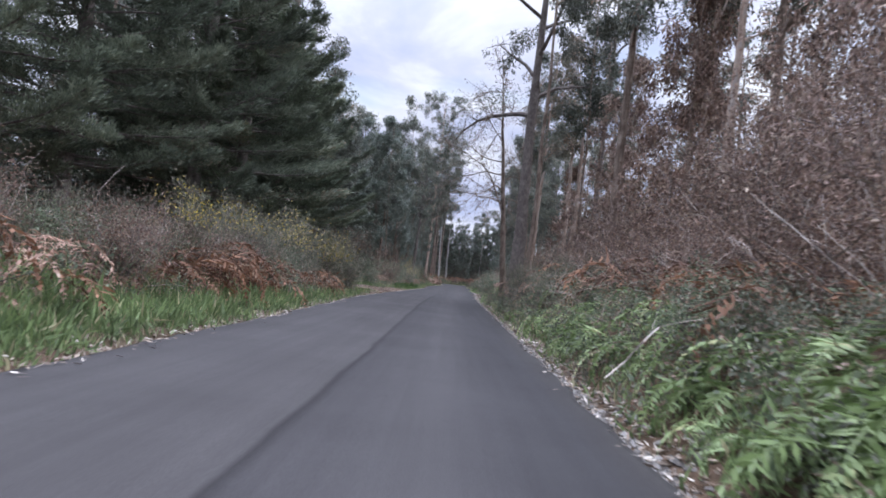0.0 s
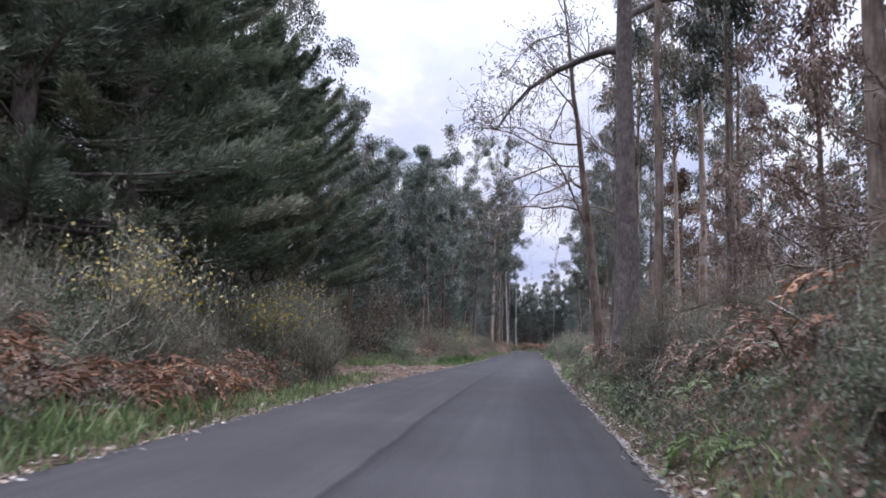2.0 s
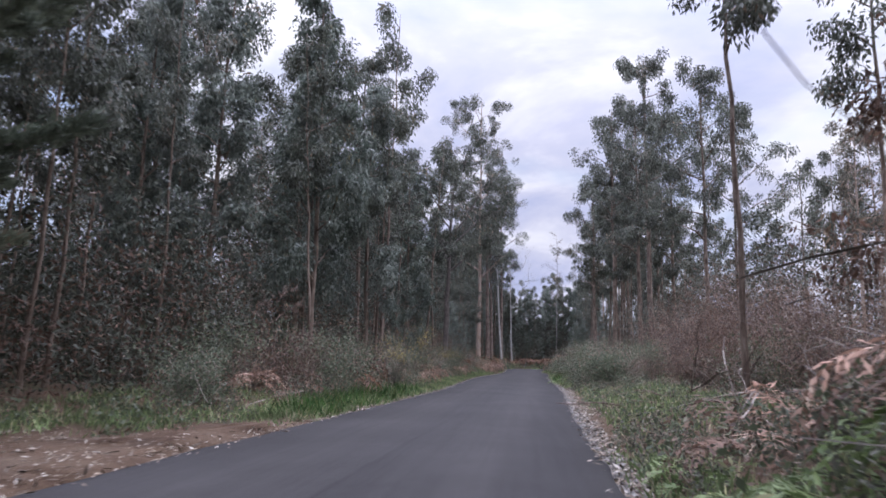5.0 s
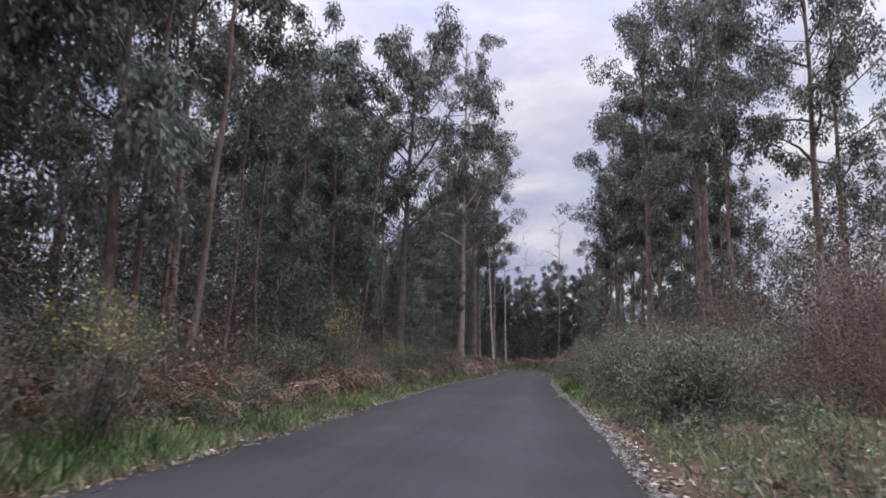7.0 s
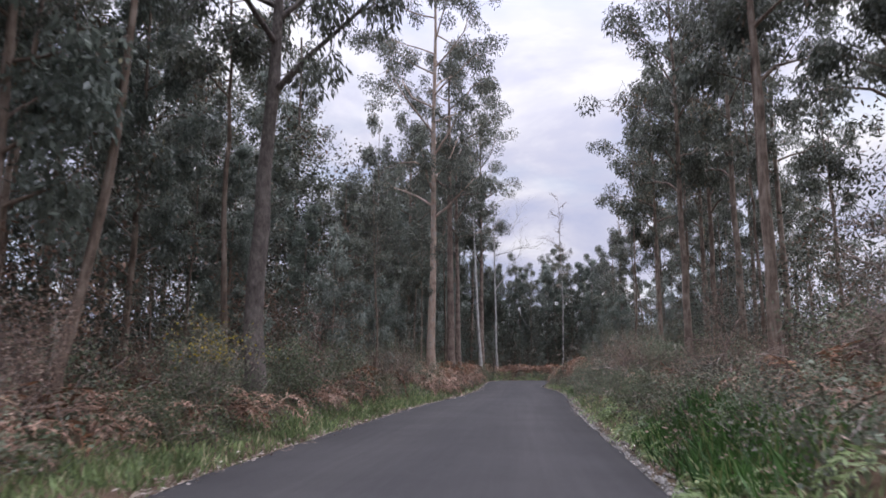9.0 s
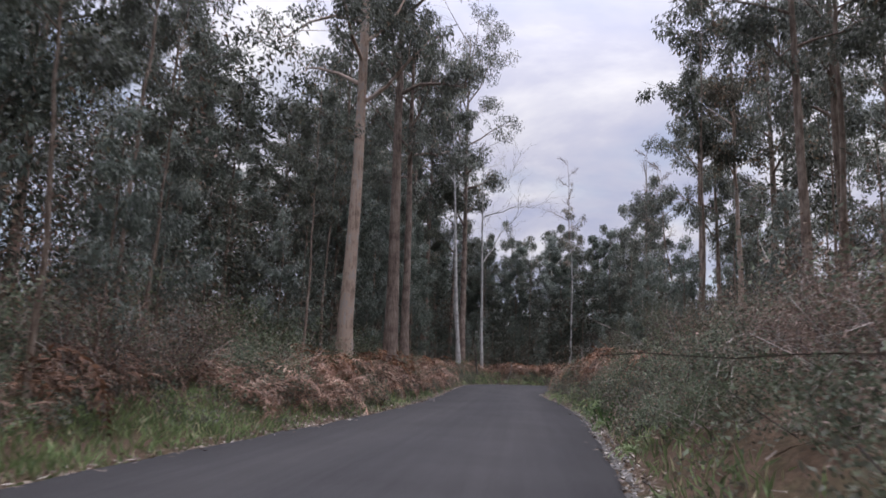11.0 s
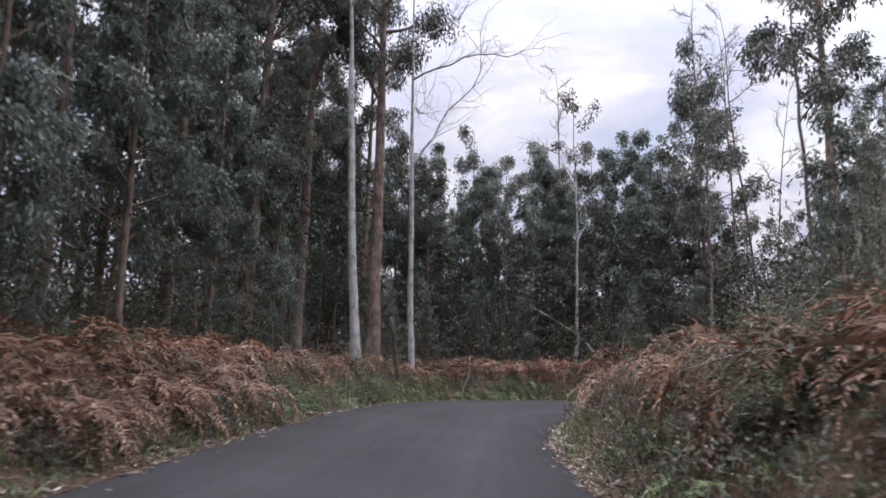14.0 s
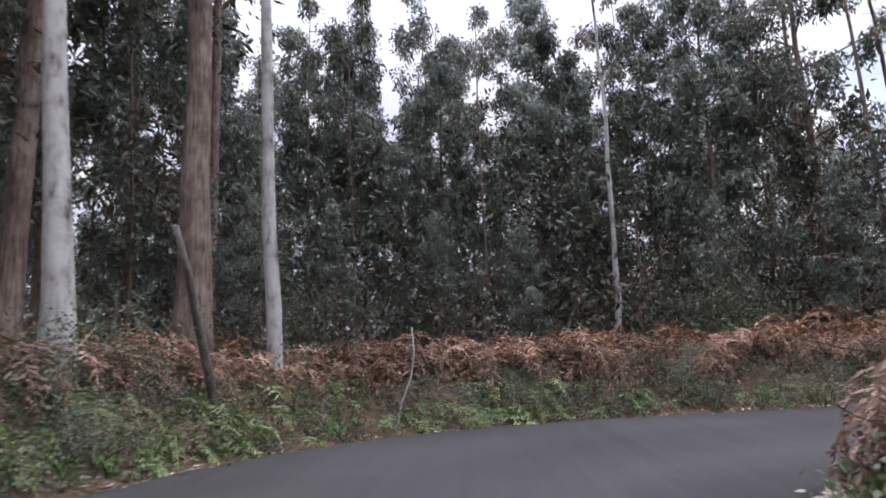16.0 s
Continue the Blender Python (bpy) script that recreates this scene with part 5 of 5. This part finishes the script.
BUSH = {
    "bramble": bush("bramble_bush", 201, 1.25, 1.5, 20, 4300, (0.06, 0.038), LEAF_BRAMBLE, "dull green bramble bush with some rusty leaves", "brambles", 0.15, 0.14),
    "brown": bush("dry_shrub", 202, 2.3, 1.8, 26, 4600, (0.068, 0.026), LEAF_BROWN, "reddish brown dry shrub full of bare twigs", "dry shrubs", 0.4, 0.2),
    "tallbrown": bush("tall_dry_shrub", 203, 4.6, 2.4, 34, 7500, (0.09, 0.032), LEAF_BROWN, "tall thicket shrub with dry reddish brown leaves", "dry shrubs", 0.5, 0.3),
    "broom": bush("broom_bush", 204, 2.1, 1.3, 40, 4200, (0.12, 0.015), LEAF_GORSE, "olive green broom bush with upright shoots", "broom bushes", 0.8, 0.1),
    "gorse": bush("gorse_bush", 205, 2.4, 1.2, 34, 3600, (0.12, 0.017), LEAF_GORSE, "gorse bush with yellow blossom at the tips", "gorse bushes", 0.75, 0.1, 380),
    "green": bush("leafy_shrub", 206, 2.0, 1.7, 24, 4200, (0.10, 0.042), LEAF_BRAMBLE, "dark green leafy shrub", "shrubs", 0.35, 0.18),
}
bush_placed = {}


def grow(kind, x, y, size=1.0, tall=1.0):
    ob = BUSH[kind]
    if kind not in bush_placed:
        bush_placed[kind] = True
        put(ob, x, y, fr.uniform(0, 360), size, 0.04)
        ob.matrix_basis = ob.matrix_basis @ Matrix.Diagonal((1, 1, tall, 1))
        return ob
    return again(ob, x, y, fr.uniform(0, 360), size, 0.04, (fr.uniform(-5, 5), fr.uniform(-5, 5)), tall)


def hedge(kind, a, b, side, count, lo, hi, size, tall=(0.85, 1.15)):
    for i in range(count):
        x, y = spot(a + (b - a) * (i + fr.random()) / count, fr.uniform(lo, hi), side)
        grow(kind, x, y, fr.uniform(*size), fr.uniform(*tall))


# right bank: brambles low, brown thicket above
hedge("bramble", -2, 23, 1, 8, 1.15, 2.0, (0.4, 0.6))
hedge("bramble", 30, 52, 1, 6, 2.6, 4.0, (0.4, 0.6))
hedge("brown", -2, 23, 1, 16, 2.3, 3.6, (0.6, 0.95))
hedge("broom", 19, 32, 1, 15, 1.1, 2.8, (0.42, 0.66))
hedge("brown", 23, 33, 1, 7, 3.6, 5.4, (0.4, 0.55))
hedge("tallbrown", -2, 24, 1, 15, 3.8, 6.5, (0.75, 1.1))
hedge("tallbrown", 4, 34, 1, 8, 6.5, 10.0, (1.15, 1.5))
hedge("tallbrown", 28, 52, 1, 9, 5.0, 9.0, (0.6, 0.95))
hedge("brown", 36, 54, 1, 8, 3.8, 6.0, (0.5, 0.75))
hedge("green", 72, 84, 1, 7, 1.9, 3.4, (0.45, 1.1))
hedge("bramble", 71, 84, 1, 9, 1.6, 3.2, (0.6, 1.15))
hedge("brown", 72, 84, 1, 7, 2.2, 3.8, (0.45, 0.9))
hedge("green", 73, 84, 1, 6, 1.3, 3.2, (0.6, 0.95))
hedge("green", 58, 74, 1, 6, 6.0, 8.5, (0.8, 1.1))
hedge("brown", 56, 74, 1, 12, 5.4, 8.0, (0.6, 0.95))
hedge("brown", 72, 106, 1, 14, 2.6, 5.0, (0.5, 0.75))
hedge("tallbrown", 56, 106, 1, 10, 5.0, 10.0, (0.55, 0.85))
hedge("tallbrown", 60, 84, 1, 9, 7.0, 11.0, (0.75, 1.05))
hedge("green", 78, 112, 1, 10, 3.4, 5.5, (0.6, 0.9))
hedge("bramble", 76, 110, 1, 14, 1.1, 2.2, (0.45, 0.65))
hedge("bramble", 108, 136, 1, 13, 0.9, 1.7, (0.4, 0.65))
hedge("brown", 102, 116, 1, 9, 1.9, 3.4, (0.5, 0.8))
hedge("green", 104, 118, 1, 7, 2.4, 4.2, (0.6, 0.9))
hedge("broom", 116, 136, 1, 12, 3.8, 6.5, (0.95, 1.25), (1.0, 1.2))
hedge("green", 112, 150, 1, 8, 5.0, 8.5, (0.9, 1.2))
# left: hedge before the lay-by, then the edge of the wood
hedge("bramble", -2, 32, -1, 14, 1.8, 3.0, (0.6, 0.85))
hedge("broom", 3, 20, -1, 9, 2.6, 4.0, (0.5, 0.72))
hedge("broom", 20, 34, -1, 13, 2.2, 3.8, (0.65, 0.95))
hedge("brown", 2, 31, -1, 17, 1.6, 3.2, (0.4, 0.7))
hedge("green", 0, 20, -1, 6, 2.8, 4.6, (0.5, 0.68))
hedge("green", 20, 34, -1, 5, 3.0, 5.0, (0.7, 0.95))
for x, y, s in ((-5.4, 16.5, 0.85), (-5.5, 26.4, 1.2), (-6.0, 27.4, 1.15), (-4.9, 31.6, 1.0), (-5.8, 21.5, 0.95), (-3.6, 66.8, 0.85), (-4.4, 91.2, 0.85), (-5.2, 82.5, 1.25)):
    grow("gorse", x, y, s)
hedge("green", 52, 110, -1, 18, 2.2, 4.5, (0.7, 1.05))
hedge("brown", 54, 112, -1, 16, 2.0, 4.0, (0.5, 0.8))
hedge("bramble", 55, 150, -1, 18, 1.5, 2.6, (0.6, 0.9))
hedge("green", 34, 52, -1, 10, 5.6, 9.0, (0.8, 1.1))
hedge("broom", 33, 40, -1, 6, 2.6, 4.6, (0.7, 0.95))
hedge("brown", 33, 41, -1, 5, 3.5, 5.5, (0.5, 0.7))
hedge("green", 112, 172, -1, 14, 4.0, 8.0, (0.8, 1.3))
for x, y, s_, kind_ in ((-5.0, 33.0, 1.05, "broom"), (-5.6, 34.2, 1.15, "broom"), (-4.6, 34.6, 0.95, "broom"), (-5.3, 35.4, 1.1, "gorse"), (-4.2, 32.6, 0.8, "broom"), (-6.2, 32.8, 1.2, "broom")):
    grow(kind_, x, y, s_)
hedge("bramble", 140, 168, -1, 8, 0.8, 1.4, (0.45, 0.65))

# cut branches left lying on the open verge
br = np.random.default_rng(19)
for i, (x, y) in enumerate(((4.2, 59.5), (4.9, 61.0), (5.8, 60.2), (4.6, 63.2), (5.5, 64.6), (6.6, 62.8), (4.3, 66.4), (5.2, 57.6), (6.3, 58.6))):
    a_ = br.uniform(0, 6.28)
    main = wander(br, (0, 0, 0.06), (math.cos(a_), math.sin(a_), 0.06), br.uniform(1.2, 2.4), 6, 0.14, -0.01)
    main[:, 2] = np.clip(main[:, 2], 0.04, 0.3)
    rods = [(main, np.linspace(0.028, 0.009, 7), 6)]
    for k in (2, 3, 4, 5):
        q = wander(br, main[k], unit(main[k] - main[k - 1]) + br.normal(size=3) * 0.5, 0.5, 3, 0.2)
        q[:, 2] = np.clip(q[:, 2], 0.03, 0.4)
        rods.append((q, np.linspace(0.01, 0.004, 4), 4))
    stick = part("fallen_branch", tubes_mesh("fallen_branch", rods), BARK_THIN)
    tagged(put(stick, x, y, sink=0.03), "dry grey-brown branch lying on the grass verge", "branch", "fallen branches")

# dry twigs tangled through the banks
twr = np.random.default_rng(9)
tw = []
for a, b, side, count, lo, sp in ((2, 50, 1, 520, 0.9, 1.8), (2, 32, -1, 160, 1.8, 1.4), (76, 150, 1, 420, 0.8, 1.8), (54, 150, -1, 420, 1.6, 2.0)):
    for _ in range(count):
        x, y = spot(twr.uniform(a, b), lo + abs(twr.normal()) * sp, side)
        z = ground_at(x, y)
        an_ = twr.uniform(0, 6.28)
        p = wander(twr, (x, y, z + twr.uniform(0, 0.9)), (math.cos(an_), math.sin(an_), twr.uniform(-0.1, 0.9)), twr.uniform(0.6, 1.9), 6, 0.12, -0.07)
        w = unit(np.cross(unit(np.gradient(p, axis=0)), np.array([0, 0, 1.0]) + twr.normal(size=3) * 0.3)) * twr.uniform(0.004, 0.009)
        tw.append(np.stack([p[:-1] - w[:-1], p[:-1] + w[:-1], p[1:] + w[1:], p[1:] - w[1:]], 1))
tagged(part("twig_tangle", quads_mesh("twig_tangle", np.concatenate(tw)), TWIG), "pale dry twigs tangled over the banks", "twigs", kind="stuff")


# grass on the verges
def grass(name, mat, spans, size, label):
    r = np.random.default_rng(len(name) * 7)
    at, ln = [], []
    for a, b, side, count, lo, hi in spans:
        st = r.uniform(a, b, count)
        past = r.uniform(lo, hi, count)
        keep = waves(st * 1.3, past * 2.0 + side) + r.normal(size=count) * 0.45 > -0.35
        st, past = st[keep], past[keep]
        k = np.clip(np.searchsorted(STATION, st), 0, len(STATION) - 1)
        d = side * (AXIS[k, 2] + past)
        x, y = AXIS[k, 0] + SIDE[k, 0] * d + r.normal(size=len(k)) * 0.1, AXIS[k, 1] + SIDE[k, 1] * d + r.uniform(-0.5, 0.5, len(k))
        at.append(np.stack([x, y, height(x, y) - 0.02], 1))
        ln.append(r.uniform(size[0], size[1], len(k)) * (0.55 + 0.45 * np.clip(past / 0.7, 0, 1)))
    at, ln = np.concatenate(at), np.concatenate(ln)
    way = r.normal(size=(len(at), 3)) * 0.38 + np.array([0, 0, 1.0])
    v = leaves(r, at, way, ln, 0.022 + 0.012 * r.random(len(at)))
    v[:, 2, 2] -= ln * 0.15
    return tagged(part(name, quads_mesh(name, v), mat), label, "grass", kind="stuff")


grass("verge_grass", GRASS, [(0, 20, -1, 15000, 0.15, 2.1), (20, 32, -1, 2600, 0.15, 0.8), (30, 38, -1, 1100, 0.3, 1.4), (52, 110, -1, 26000, 0.15, 1.7), (52, 78, 1, 8000, 0.7, 4.2), (0, 50, 1, 5000, 0.25, 0.9), (76, 150, 1, 6000, 0.3, 1.0), (37, 46, -1, 2300, 4.2, 5.8), (45, 54, -1, 2400, 3.0, 4.8), (50, 56, -1, 1200, 1.6, 3.0), (110, 140, -1, 4000, 0.25, 1.0)],
      (0.13, 0.36), "tufts of green and yellowing verge grass")
grass("long_grass", GRASS, [(0, 17, -1, 7000, 0.45, 2.2), (17, 26, -1, 1500, 0.4, 1.2)], (0.35, 0.62), "long pale green grass on the verge")
grass("rank_grass", GRASS_RANK, [(85, 91, 1, 3200, 0.35, 1.5), (145, 150, -1, 250, 0.3, 0.9), (154, 159, -1, 250, 0.3, 0.9), (54, 66, -1, 1300, 0.2, 1.3), (113, 119, 1, 900, 0.35, 0.9)],
      (0.35, 0.7), "long dark green blades of rank grass")

# fallen leaves along the edges and over the lay-by
r = np.random.default_rng(15)
lit = []
for a, b, side, count, lo, hi in ((0, 112, -1, 9000, -0.2, 0.45), (110, 165, -1, 6500, -0.25, 0.9), (0, 148, 1, 9000, -0.1, 0.55), (112, 150, 1, 5000, -0.02, 0.6), (0, 62, 1, 5000, -0.02, 0.45), (37, 50, -1, 2600, 0.1, 3.4), (56, 80, 1, 4500, 0.1, 3.5)):
    st, past = r.uniform(a, b, count), r.uniform(lo, hi, count)
    if hi < 1:
        past = lo + (hi - lo) * (0.5 + r.normal(size=count) * 0.2)
    k = np.clip(np.searchsorted(STATION, st), 0, len(STATION) - 1)
    d = side * (AXIS[k, 2] + past)
    jit = r.uniform(-0.4, 0.4, count)
    x, y = AXIS[k, 0] + SIDE[k, 0] * d + TANG[k, 0] * jit, AXIS[k, 1] + SIDE[k, 1] * d + TANG[k, 1] * jit
    z = np.maximum(height(x, y), np.where(past < 0.02, 0.02, -0.05) + (0 if side > 0 else 1) * outer_rise(st)) + 0.022
    way = r.normal(size=(count, 3)) * np.array([1, 1, 0.18])
    lit.append(leaves(r, np.stack([x, y, z], 1), way, r.uniform(0.05, 0.15, count), r.uniform(0.018, 0.04, count), 0.25))
tagged(part("leaf_litter", quads_mesh("leaf_litter", np.concatenate(lit)), LITTER), "dry fallen leaves and bark strips along the road edge", "leaf litter", kind="stuff")

# broken gravel along the right edge of the asphalt
r = np.random.default_rng(16)
count = 9000
st = 1 + 121 * r.random(count) ** 1.1
past = r.normal(size=count) * 0.09 + 0.13
k = np.clip(np.searchsorted(STATION, st), 0, len(STATION) - 1)
d = AXIS[k, 2] + past
jit = r.uniform(-0.4, 0.4, count)
x, y = AXIS[k, 0] + SIDE[k, 0] * d + TANG[k, 0] * jit, AXIS[k, 1] + SIDE[k, 1] * d + TANG[k, 1] * jit
z = np.maximum(height(x, y), -0.03)
octa = np.array([(1, 0, 0), (0, 1, 0), (-1, 0, 0), (0, -1, 0), (0, 0, 0.7), (0, 0, -0.7)], float)
tri = np.array([(0, 1, 4), (1, 2, 4), (2, 3, 4), (3, 0, 4), (1, 0, 5), (2, 1, 5), (3, 2, 5), (0, 3, 5)])
sz = np.abs(r.normal(size=count)) * 0.018 + 0.015
sv = octa[None] * sz[:, None, None] * r.uniform(0.7, 1.3, (count, 6, 3)) + np.stack([x, y, z], 1)[:, None]
sf = (tri[None] + (np.arange(count) * 6)[:, None, None]).reshape(-1, 3)
sme = bpy.data.meshes.new("edge_gravel")
sme.from_pydata(sv.reshape(-1, 3).tolist(), [], sf.tolist())
tagged(part("edge_gravel", sme, GRAVEL), "loose pale gravel along the broken asphalt edge", "gravel", kind="stuff")
